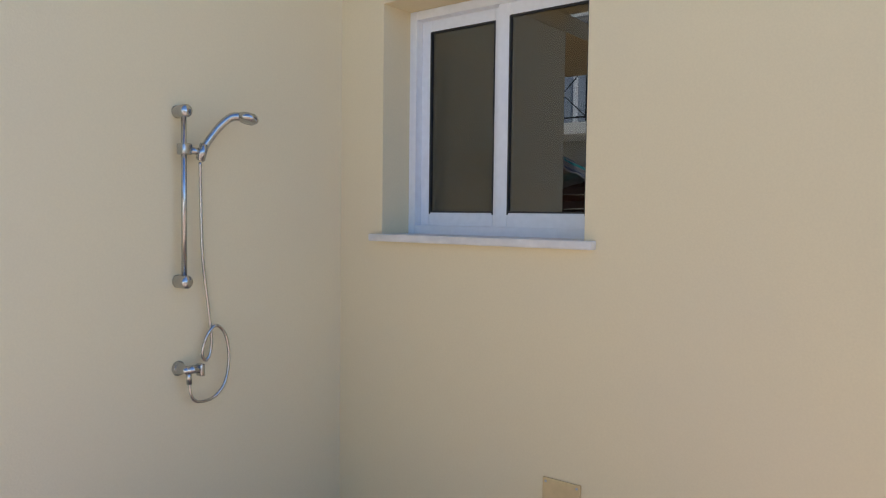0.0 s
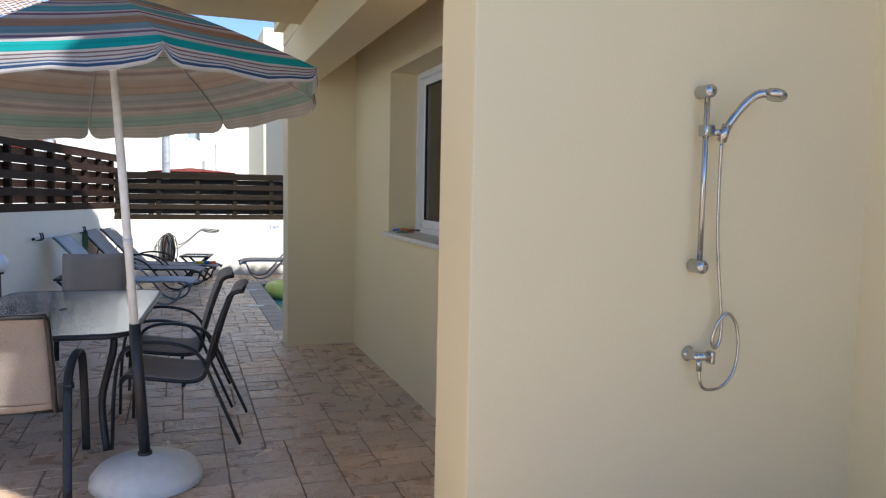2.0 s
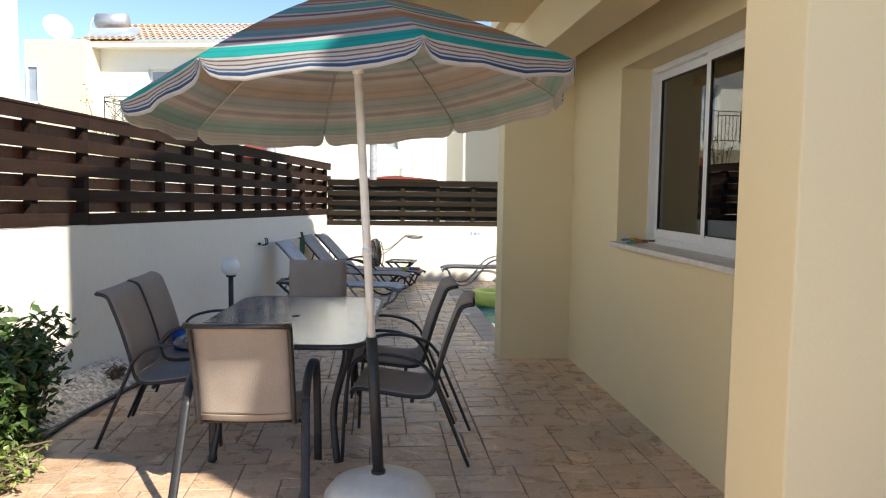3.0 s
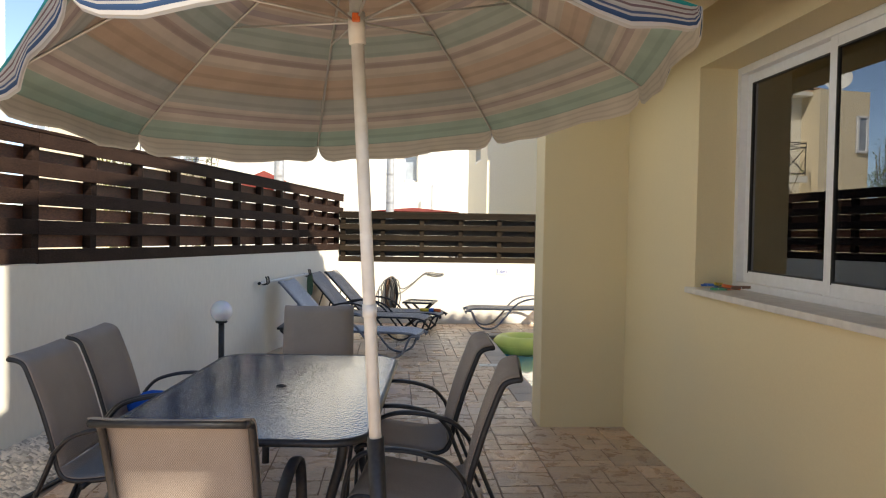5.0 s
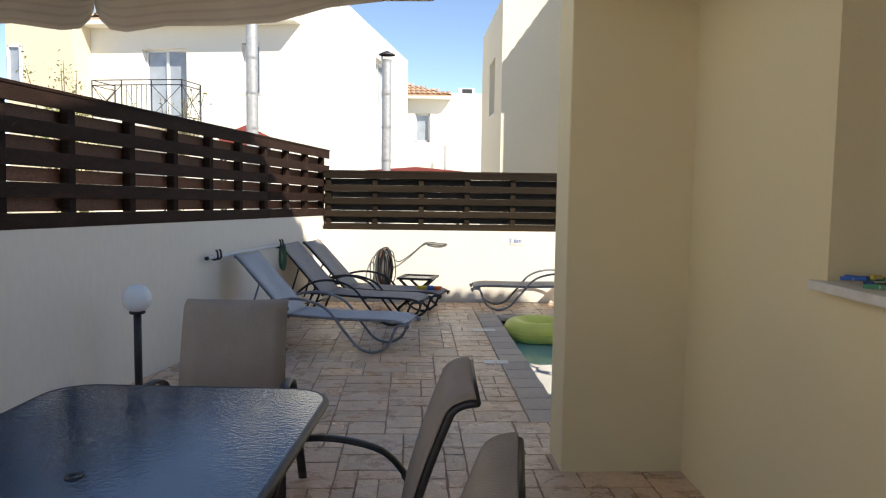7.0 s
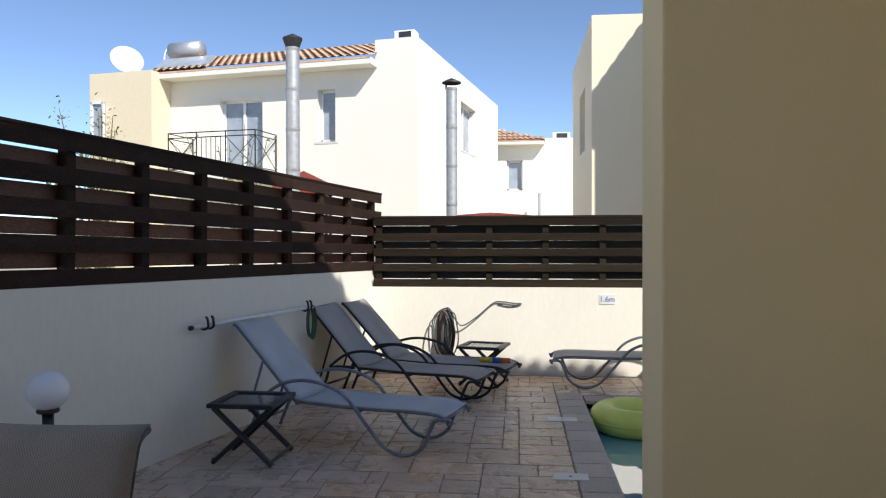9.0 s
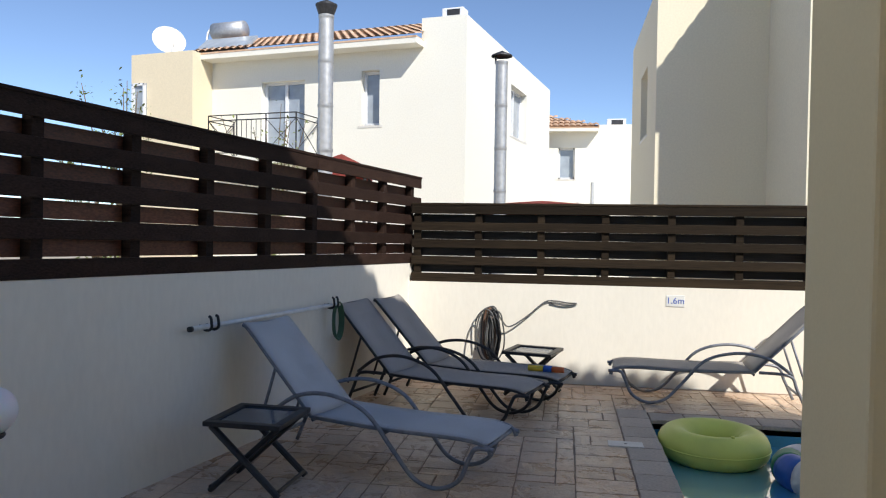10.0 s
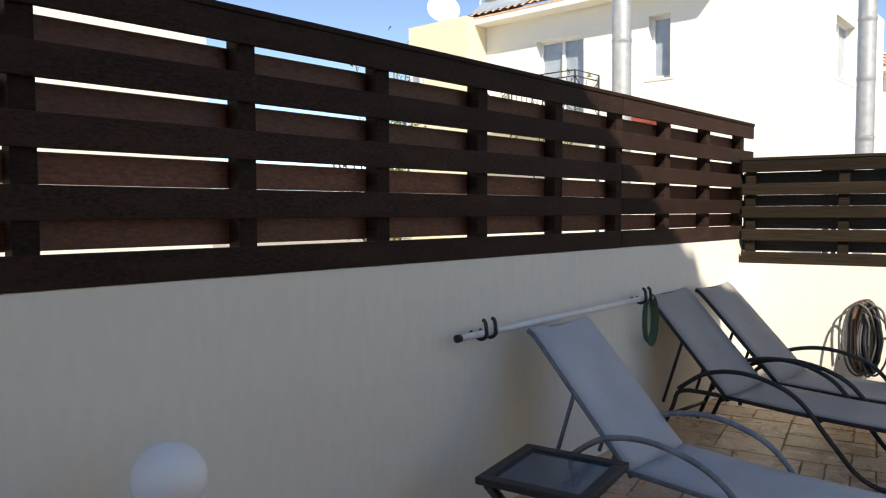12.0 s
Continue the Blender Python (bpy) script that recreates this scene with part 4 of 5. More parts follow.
def side_table(m, label):
    t = thing("side_table", label, "side table", "side tables", m)
    h = 0.415
    b = bmesh.new()
    for q in ((-0.225, 0.225, -0.225, -0.175), (-0.225, 0.225, 0.175, 0.225), (-0.225, -0.175, -0.175, 0.175), (0.175, 0.225, -0.175, 0.175)):
        box(b, *q, h - 0.028, h, bevel=0.004)
    part("top_frame", b, "frame_dark", t)
    part("top_panel", boxed(-0.176, 0.176, -0.176, 0.176, h - 0.018, h - 0.01), "table_glass", t, "rippled glass panel")
    for s in (-1, 1):
        for d in (-1, 1):
            y = s * (0.19 if d > 0 else 0.16)
            part("leg", tubed([(-d * 0.19, y, h - 0.03), (d * 0.21, y, 0.017)], 0.026, sides=8, flat=0.65), "frame_dark", t, smooth=False)
    for d in (-1, 1):
        part("stretcher", tubed([(d * 0.2, -0.18, 0.04), (d * 0.2, 0.18, 0.04)], 0.012, sides=6), "frame_dark", t)
    return t


st = side_table(pose(-1.79, 9.806, 0, 0, 0, -2), "black folding side table with glass panel top, beside a lounger")
copy_thing(st, pose(-0.35, 12.52, 0, 0, 0, -14))

# ---- pool things ----
lime = thing("swim_ring", "inflated lime green swim ring floating in the pool", "swim ring", m=pose(1.01, 11.44, -0.05))
circle = lambda R, z: [(R * math.cos(a), R * math.sin(a), z) for a in (2 * math.pi * k / 14 for k in range(14))]
part("tube", tube(bmesh.new(), circle(0.275, 0), 0.118, sides=20, steps=4, closed=True), "lime", lime, smooth=True)
part("outer_seam", tube(bmesh.new(), circle(0.3935, 0), 0.004, sides=6, steps=4, closed=True), "lime", lime, smooth=True)
part("inner_seam", tube(bmesh.new(), circle(0.1575, 0), 0.004, sides=6, steps=4, closed=True), "lime", lime, smooth=True)
part("valve", lathed([(0.014, 0.108), (0.014, 0.125), (0.008, 0.131), (0, 0.131)], 12, (0.08, -0.26, 0)), "lime", lime, smooth=True)


# ---- things along the boundary wall ----
def wall_pole():
    y0, y1, z = 9.913, 11.62, 0.868
    t = thing("pool_pole", "long silver telescopic pool pole hung on wall clips", "pole", m=pose(fence_x(y0) + 0.075, y0, z, 0, 0, 90 + FENCE_TURN))
    L = (y1 - y0) / math.cos(math.atan(FENCE_SLOPE))
    part("tube", tubed([(0, 0, 0), (L, 0, 0)], 0.016, sides=12), "pole_white", t, smooth=True)
    part("end_cap", tubed([(-0.012, 0, 0), (0.012, 0, 0)], 0.0175, sides=12), "black_plastic", t, smooth=True)
    for x in (0.16, 0.225, L - 0.12, L - 0.06):
        b = bmesh.new()
        tube(b, [(x, 0.07, 0.0), (x, 0.03, -0.022), (x, 0.0, -0.026), (x, -0.024, -0.008), (x, -0.024, 0.02), (x, -0.018, 0.052), (x, -0.004, 0.062)], 0.009, sides=6, steps=3)
        part("clip", b, "black_plastic", t, smooth=True)


wall_pole()
hx = fence_x(11.60) + 0.06
hl = thing("garden_hose", "dark green garden hose coil hanging on the boundary wall", "hose", m=pose(hx, 11.60, 0.86, 0, 0, 90 + FENCE_TURN))
b = bmesh.new()
for k in range(4):
    tube(b, [((0.055 + 0.006 * k) * math.sin(a), -0.01 * k, -0.13 + (0.13 + 0.008 * k) * math.cos(a)) for a in (2 * math.pi * i / 10 for i in range(10))], 0.007, sides=6, steps=4, closed=True)
part("coil", b, "hose_green", hl, smooth=True)


def hose_bundle():
    t = thing("hose_bundle", "coiled grey and brown hoses hanging on the end wall", "hose", m=pose(-0.77, END_Y, 0))
    rng = random.Random(5)
    for nm, mat, count, w, h, r in (("grey_hose", "hose_grey", 7, 0.075, 0.25, 0.0075), ("black_hose", "black_plastic", 8, 0.04, 0.23, 0.011), ("brown_hose", "hose_brown", 5, 0.035, 0.24, 0.013)):
        for k in range(count):
            b = bmesh.new()
            ww, hh, dx = w * rng.uniform(0.4, 1.5), h * rng.uniform(0.7, 1.05), rng.uniform(-0.06, 0.06) - (0.06 if nm == "brown_hose" else 0)
            y = -0.03 - 0.02 * rng.random() * count
            tube(b, [(dx + ww * math.sin(a) + 0.012 * rng.random(), y - 0.02 * math.sin(2 * a), 0.47 + (0.72 - 0.47) * (hh / 0.25) * math.cos(a)) for a in (2 * math.pi * i / 12 for i in range(12))], r, sides=6, steps=4, closed=True)
            part(nm, b, mat, t, smooth=True)
    part("wand", tubed([(-0.17, -0.05, 0.30), (-0.16, -0.06, 0.62), (0.0, -0.07, 0.74), (0.08, -0.08, 0.62), (0.16, -0.07, 0.545), (0.32, -0.05, 0.64), (0.50, -0.025, 0.79), (0.6, -0.02, 0.805), (0.72, -0.02, 0.79), (0.81, -0.02, 0.785), (0.70, -0.02, 0.765), (0.56, -0.02, 0.79)], 0.0075, sides=7), "hose_grey", t, smooth=True)
    part("nozzle", tubed([(-0.02, -0.11, 0.60), (-0.01, -0.115, 0.66)], 0.022, sides=10), "orange", t, "orange nozzle", smooth=True)
    part("hook", tubed([(0, 0, 0.70), (0, -0.08, 0.70), (0, -0.12, 0.73)], 0.009, sides=6), "iron", t, smooth=True)


hose_bundle()


def depth_sign():
    s = thing("depth_sign", "white pool depth sign with blue lettering on the wall", "sign", m=pose(0.965, END_Y, 0.837))
    part("plate", boxed(-0.085, 0.085, -0.006, 0.0, -0.055, 0.055, bevel=0.002), "plastic_white", s)
    cu = bpy.data.curves.new("lettering", "FONT")
    cu.body, cu.size, cu.align_x, cu.align_y, cu.extrude = "1.6m", 0.085, "CENTER", "CENTER", 0.0006
    tmp = new("lettering_source", cu)
    me = bpy.data.meshes.new_from_object(tmp)
    bpy.data.objects.remove(tmp)
    me.materials.clear()
    me.materials.append(M["ink"])
    ob = new("lettering", me)
    ob.parent, ob.matrix_basis = s, pose(0, -0.0075, 0, 90, 0, 0)


depth_sign()


def water_gun():
    t = thing("toy_pump", "yellow, blue and red plastic water toy lying on a lounger", "toy", m=pose(-0.24, 12.02, 0.335, 0, 0, -10))
    for nm, a, b_, mat in (("body", -0.13, 0.0, "yellow"), ("grip", 0.0, 0.07, "blue"), ("nozzle", 0.07, 0.17, "orange")):
        part(nm, tubed([(a, 0, 0), (b_, 0, 0)], 0.024 if nm != "grip" else 0.029, sides=10), mat, t, smooth=True)


water_gun()


def pegs():
    """Coloured pegs and a pair of pliers lying on the sill."""
    rng = random.Random(3)
    for k, (mat, y, x) in enumerate((("blue", 5.70, 1.13), ("green", 5.73, 1.15), ("yellow", 5.66, 1.12), ("orange", 5.62, 1.17), ("hose_brown", 5.52, 1.14), ("hose_brown", 5.44, 1.15), ("green", 5.60, 1.10), ("blue", 5.74, 1.10), ("orange", 5.47, 1.11), ("black_plastic", 5.64, 1.16))):
        p = thing("clothes_peg", "small coloured plastic clothes peg lying on the sill", "clothes peg", "pegs on the sill", m=pose(x, y, W2[2] + 0.012 + 0.012 * (k % 3), rng.uniform(-15, 15), rng.uniform(-8, 8), rng.uniform(0, 180)))
        for s in (-1, 1):
            part("jaw", boxed(-0.05, 0.05, s * 0.006 - 0.004, s * 0.006 + 0.004, -0.006, 0.008, bevel=0.002, m=Matrix.Rotation(radians(5 * s), 4, "Z")), mat, p)
        part("spring", tubed([(0, -0.01, 0), (0, 0.01, 0)], 0.0065, sides=8), "steel", p)


pegs()

# ---- pool ring with bands, lids in the paving ----
ring = thing("swim_ring", "inflated patterned blue, white and yellow swim ring afloat", "swim ring", m=pose(1.68, 10.97, -0.07))
seg = ["plastic_white", "blue", "yellow", "hose_brown", "plastic_white", "green", "blue", "plastic_white", "orange", "yellow", "blue", "plastic_white"]
for k, mat in enumerate(seg):
    a0, a1 = 2 * math.pi * k / 12, 2 * math.pi * (k + 1) / 12
    part("band", tubed([(0.27 * math.cos(a0 + (a1 - a0) * i / 4), 0.27 * math.sin(a0 + (a1 - a0) * i / 4), 0) for i in range(5)], 0.115, sides=16, steps=1), mat, ring, smooth=True)
for x, y, w, d in ((0.36, 11.10, 0.12, 0.065), (0.32, 9.62, 0.11, 0.065)):
    lid = thing("skimmer_lid", "pale plastic access lid set in the pool edge", "lid", m=pose(x, y, 0.002))
    part("plate", boxed(-w, w, -d, d, -0.01, 0.004, bevel=0.003), "marble", lid)
    part("finger_hole", lathed([(0.012, 0.0042), (0.008, 0.0048), (0, 0.0048)], 10), "black_plastic", lid)

# ---- planting bed ----
def bed_edge(y):
    """Deck-side edge of the gravel bed."""
    return -2.62 - 0.23 * max(0.0, min(1.0, (6.7 - y) / 1.4))


rim = [(bed_edge(y), y) for y in (-7, 0, 3, 4.4, 5.0, 5.5, 6.0, 6.5)] + [(-2.66, 6.85), (-2.80, 7.02)]
def bed_z(x, y):
    """The gravel is heaped against the wall."""
    w = fence_x(y)
    return 0.008 + 0.105 * max(0.0, min(1.0, (bed_edge(y) - x) / max(bed_edge(y) - w, 0.05))) * min(1.0, max(0.0, (7.05 - y) / 0.3))


bm = bmesh.new()
top = [[bm.verts.new((fence_x(y) + 0.003 + (x - fence_x(y)) * s, y, bed_z(fence_x(y) + (x - fence_x(y)) * s, y))) for s in (0, 0.33, 0.66, 1)] for x, y in rim]
for a, b in zip(top, top[1:]):
    for i in range(3):
        bm.faces.new((a[i], a[i + 1], b[i + 1], b[i]))
tagged(part("gravel_bed", bm, "gravel"), "bed of pale gravel along the boundary wall", "ground", kind="structure")
ed = thing("bed_edging", "thin dark plastic edging strip round the gravel bed", "edging", kind="structure")
part("strip", tubed([(x + 0.012, y, 0.012) for x, y in rim[2:]], 0.008, sides=6, flat=2.0), "black_plastic", ed, smooth=True)
rng = random.Random(9)
verts, faces = [], []
ico = [(0, 0, 1), (0.9, 0, 0.1), (0.28, 0.85, 0.05), (-0.72, 0.53, 0.12), (-0.72, -0.53, 0.0), (0.28, -0.85, 0.1), (0, 0, -0.8)]
tri = [(0, 1, 2), (0, 2, 3), (0, 3, 4), (0, 4, 5), (0, 5, 1), (6, 2, 1), (6, 3, 2), (6, 4, 3), (6, 5, 4), (6, 1, 5)]
for k in range(5200):
    y = rng.uniform(3.2, 7.0)
    x = rng.uniform(fence_x(y) + 0.01, bed_edge(y) - 0.02 if y < 6.6 else -2.70)
    if x < fence_x(y) + 0.012:
        continue
    s, a = rng.uniform(0.014, 0.032), rng.uniform(0, 6.28)
    o = len(verts)
    for p in ico:
        verts.append((x + s * (p[0] * math.cos(a) - p[1] * math.sin(a)) * 1.25, y + s * (p[0] * math.sin(a) + p[1] * math.cos(a)), bed_z(x, y) + 0.004 + 0.008 * rng.random() + s * 0.6 * p[2]))
    faces += [(o + i, o + j, o + q) for i, j, q in tri]
me = bpy.data.meshes.new("gravel_stones")
me.from_pydata(verts, [], faces)


def island_tint(name, colour, amount, rough=0.8):
    m, n, l, p = nodes_of(name)
    geo, mr, sc = n.new("ShaderNodeNewGeometry"), n.new("ShaderNodeMapRange"), n.new("ShaderNodeVectorMath")
    mr.inputs["To Min"].default_value, mr.inputs["To Max"].default_value = 1 - amount, 1 + amount
    l.new(geo.outputs["Random Per Island"], mr.inputs["Value"])
    sc.operation = "SCALE"
    sc.inputs[0].default_value = colour
    l.new(mr.outputs["Result"], sc.inputs["Scale"])
    l.new(sc.outputs["Vector"], p.inputs["Base Color"])
    p.inputs["Roughness"].default_value = rough
    return m


M["pebble"] = island_tint("pale_pebbles", (0.60, 0.53, 0.44), 0.45)
M["leaves"] = island_tint("green_leaves", (0.05, 0.09, 0.02), 0.55, 0.45)
M["leaves_pale"] = island_tint("yellow_green_leaves", (0.16, 0.20, 0.05), 0.5, 0.45)
me.materials.append(M["pebble"])
tagged(new("gravel_stones", me), "loose pale rounded gravel stones", "gravel", kind="stuff")


def leafy(name, label, stems, count, spread, size, mat, m, seed, category="shrub"):
    """Stems and many small folded leaves round them."""
    rng = random.Random(seed)
    t = thing(name, label, category, m=m)
    for s in stems:
        part("branch", tubed(s, [0.014, 0.011, 0.007, 0.004], sides=5, steps=3), "bark", t, smooth=True)
    vs, fs = [], []
    for k in range(count):
        line = rng.choice(stems)
        i = rng.randrange(1, len(line))
        u = rng.random()
        q = Vector(line[i - 1]).lerp(Vector(line[i]), u) + Vector([rng.gauss(0, spread) for _ in range(3)])
        if q.z < 0.01:
            q.z = 0.01 + 0.05 * rng.random()
        a = Euler((rng.uniform(-0.9, 0.9), rng.uniform(-0.9, 0.9), rng.uniform(0, 6.28))).to_matrix()
        s = size * rng.uniform(0.6, 1.3)
        o = len(vs)
        vs += [tuple(q + a @ Vector(p) * s) for p in ((-1, 0, 0), (-0.2, 0.42, 0.12), (1, 0, -0.1), (-0.2, -0.42, 0.12), (0.1, 0, 0.0))]
        fs += [(o, o + 4, o + 1), (o + 1, o + 4, o + 2), (o, o + 3, o + 4), (o + 4, o + 3, o + 2)]
    me = bpy.data.meshes.new("foliage")
    me.from_pydata(vs, [], fs)
    me.materials.append(M[mat])
    ob = new("foliage", me)
    ob.parent = t
    return t


rng = random.Random(21)
def bush_stems(w, d, h, n):
    return [[(rng.uniform(-0.15, 0.15) * w, rng.uniform(-0.4, 0.4) * d, 0), (rng.uniform(-0.3, 0.3) * w, rng.uniform(-0.45, 0.45) * d, h * 0.4), (rng.uniform(-0.45, 0.45) * w, rng.uniform(-0.5, 0.5) * d, h * 0.75), (rng.uniform(-0.5, 0.5) * w, rng.uniform(-0.52, 0.52) * d, h * rng.uniform(0.85, 1.2))] for _ in range(n)]


leafy("shrub", "dense dark green shrub in the gravel bed", bush_stems(0.56, 0.95, 0.64, 34), 7600, 0.06, 0.043, "leaves", pose(-3.0, 4.72, 0), 4)
leafy("shrub", "dense dark green shrub in the gravel bed", bush_stems(0.5, 1.2, 0.68, 30), 5600, 0.06, 0.043, "leaves", pose(-3.12, 3.5, 0), 5)
leafy("ground_cover", "low bright green trailing plant at the bed's edge", bush_stems(0.5, 0.7, 0.14, 24), 1500, 0.04, 0.024, "leaves_pale", pose(-2.82, 4.25, 0), 6, "plant")
leafy("dead_plant", "small withered reddish plant by the wall", bush_stems(0.14, 0.2, 0.06, 12), 260, 0.02, 0.016, "hose_brown", pose(-2.84, 6.3, 0.07), 8, "plant")

# ---- neighbouring houses ----
def tile_roof(name, parent, length, run, rise, m, rows_, label="", hip=0.0):
    """Pitched roof of barrel tiles: local x along the eave, y up the slope; each course one ridged strip."""
    ob = part(name, boxed(0, length, 0.03, run, -0.04, 0.0), "roof", parent, label)
    ob.matrix_basis = m
    cols = int(length / 0.2)
    sl = math.hypot(run, rise)
    steps = rows_
    for i in range(steps):
        y0, y1 = run * i / steps, run * (i + 1.12) / steps
        z0, z1 = rise * i / steps + 0.03, rise * (i + 1) / steps + 0.01
        prev = None
        bm = bmesh.new()
        for c in range(cols * 6 + 1):
            x = length * c / (cols * 6)
            if x > length - hip * i / steps + 0.01:
                break
            w = 0.042 * abs(math.sin(math.pi * c / 6))
            a, b = bm.verts.new((x, y0, z0 + w)), bm.verts.new((x, y1, z1 + w))
            if prev:
                bm.faces.new((prev[0], a, b, prev[1]))
            prev = (a, b)
        part("tile_course", bm, "roof", ob)
    if hip:
        bm = bmesh.new()
        q = [bm.verts.new(v) for v in ((length, 0, 0.03), (length, 2 * run, 0.03), (length - hip, run, rise))]
        bm.faces.new(q)
        bmesh.ops.solidify(bm, geom=bm.faces, thickness=0.03)
        part("hip_end", bm, "roof", ob)
    return ob


def far_window(parent, m, w, h, sill_out=0.07):
    """Recess, white frame, panes and sill; local x along the wall, y into it, z up."""
    win = part("window", boxed(-w / 2, w / 2, 0.16, 0.19, 0, h), "glass_far", parent)
    win.matrix_basis = m
    bm = bmesh.new()
    for q in ((-w / 2, -w / 2 + 0.06, 0, h), (w / 2 - 0.06, w / 2, 0, h), (-w / 2, w / 2, h - 0.06, h), (-w / 2, w / 2, 0, 0.07)):
        box(bm, q[0], q[1], 0.11, 0.159, q[2], q[3])
    if w > 0.8:
        box(bm, -0.035, 0.035, 0.11, 0.159, 0.07, h - 0.06)
    part("frame", bm, "white", win)
    if sill_out:
        part("sill", boxed(-w / 2 - 0.08, w / 2 + 0.08, -sill_out, 0.1, -0.05, 0.0), "marble", win)
    return win


def railing(parent, pts, z0, h):
    """Iron balcony railing with crossed bars between posts along (x, y) points."""
    for (ax, ay), (bx, by) in zip(pts, pts[1:]):
        bm = bmesh.new()
        L = math.hypot(bx - ax, by - ay)
        n = max(1, round(L / 0.75))
        at = lambda s, z: (ax + (bx - ax) * s, ay + (by - ay) * s, z)
        for z in (z0 + 0.08, z0 + h - 0.12, z0 + h):
            tube(bm, [at(0, z), at(1, z)], 0.014, sides=5)
        for i in range(n):
            s0, s1 = i / n, (i + 1) / n
            tube(bm, [at(s0, z0), at(s0, z0 + h)], 0.016, sides=5)
            if i % 2 == 0:
                tube(bm, [at(s0, z0 + 0.08), at((s0 + s1) / 2 + 0.03 / L, z0 + h * 0.5), at(s1, z0 + h - 0.12)], 0.01, sides=5)
                tube(bm, [at(s1, z0 + 0.08), at((s0 + s1) / 2 - 0.03 / L, z0 + h * 0.5), at(s0, z0 + h - 0.12)], 0.01, sides=5)
            else:
                for k in range(1, 6):
                    s = s0 + (s1 - s0) * k / 6
                    tube(bm, [at(s, z0 + 0.08), at(s, z0 + h - 0.12)], 0.009, sides=5)
        tube(bm, [at(1, z0), at(1, z0 + h)], 0.016, sides=5)
        part("railing", bm, "iron", parent)


def front_wall(w0, w1, z0, z1, holes, depth=0.3):
    return wall_with_holes(bmesh.new(), "x", w0, w1, z0, z1, 0.0, depth, holes)


def house_a():
    """Local x runs to the right along the front, y goes back; the front right corner is the origin."""
    h = thing("house", "cream two-storey house with tiled eave, balcony and flues", "house", "neighbouring houses", pose(-2.28, 21.8, 0, 0, 0, HOUSE_TURN))
    part("wall", front_wall(-6.66, 0.0, -0.07, 5.62, [(-5.23, -4.03, 2.95, 5.02), (-2.54, -2.08, 3.87, 5.13)]), "stucco_far", h)
    part("wall", boxed(-1.06, -0.001, 0.001, 4.0, 5.62, 6.21), "stucco_far", h)
    b = bmesh.new()
    wall_with_holes(b, "y", 0.3, 9.0, -0.07, 6.21, -0.3, 0.0, [(3.9, 5.7, 4.08, 5.45)])
    part("wall", b, "stucco_far", h)
    part("wall", boxed(-6.66, -0.3, 8.7, 9.0, -0.07, 5.62), "stucco_far", h)
    wing = part("wing", boxed(-8.5, -6.661, -0.75, 8.0, -0.07, 5.72), "stucco_tan", h, "tan stuccoed wing")
    far_window(wing, pose(-8.22, -0.75 - 0.195, 3.9), 0.4, 1.1, 0.0)
    far_window(h, pose(-4.63, 0.06, 2.95), 1.2, 2.07, 0)
    far_window(h, pose(-2.31, 0.06, 3.87), 0.46, 1.26)
    far_window(h, pose(-0.06, 4.8, 4.08, 0, 0, 90), 1.8, 1.37)
    roof = tile_roof("roof", h, 6.1, 3.2, 1.15, pose(-7.1, -0.5, 5.72), 9)
    part("eave", boxed(-7.1, -1.0, -0.46, 0.3, 5.56, 5.70), "stucco_far", h)
    slab_ = part("balcony", boxed(-6.05, -3.6, -1.05, -0.001, 2.95, 3.13), "stucco_far", h)
    railing(slab_, [(-6.0, -0.02), (-6.0, -1.0), (-3.65, -1.0), (-3.65, -0.02)], 3.13, 0.95)
    # roof gear
    dish = part("satellite_dish", lathed([(0.50 * math.sin(0.09 * k), 0.12 * (1 - math.cos(0.157 * k))) for k in range(0, 11)] + [(0.41, 0.115), (0.0, -0.02)], 24), "plastic_white", h, "white satellite dish")
    dish.matrix_basis = pose(-7.85, -0.2, 6.12, 66, 0, 52)
    part("arm", tubed([(0, 0, 0), (0.05, -0.3, 0.25), (-0.02, -0.12, 0.5)], 0.008, sides=6), "plastic_white", dish)
    part("mast", tubed([(-7.75, 0, 5.7), (-7.75, 0, 6.1)], 0.025, sides=8), "iron", h)
    tank = part("water_tank", tubed([(-7.05, 0.6, 6.52), (-6.15, 0.6, 6.52)], 0.225, sides=20), "steel", h, "silver solar water tank", smooth=True)
    part("stand", tubed([(-7.15, 0.4, 5.75), (-7.2, 0.5, 6.45), (-7.05, 0.6, 6.7)], 0.03, sides=6), "white", tank)
    part("solar_panel", boxed(-0.75, 0.75, -0.45, 0.45, 0, 0.07), "glass_far", h).matrix_basis = pose(-6.35, 0.05, 5.93, 40, 0, 0)
    ac = part("air_conditioner", boxed(-0.62, -0.12, 0.1, 0.45, 6.21, 6.42, bevel=0.02), "white", h)
    part("grille", boxed(-0.5, -0.2, 0.092, 0.099, 6.25, 6.38), "iron", ac)


house_a()


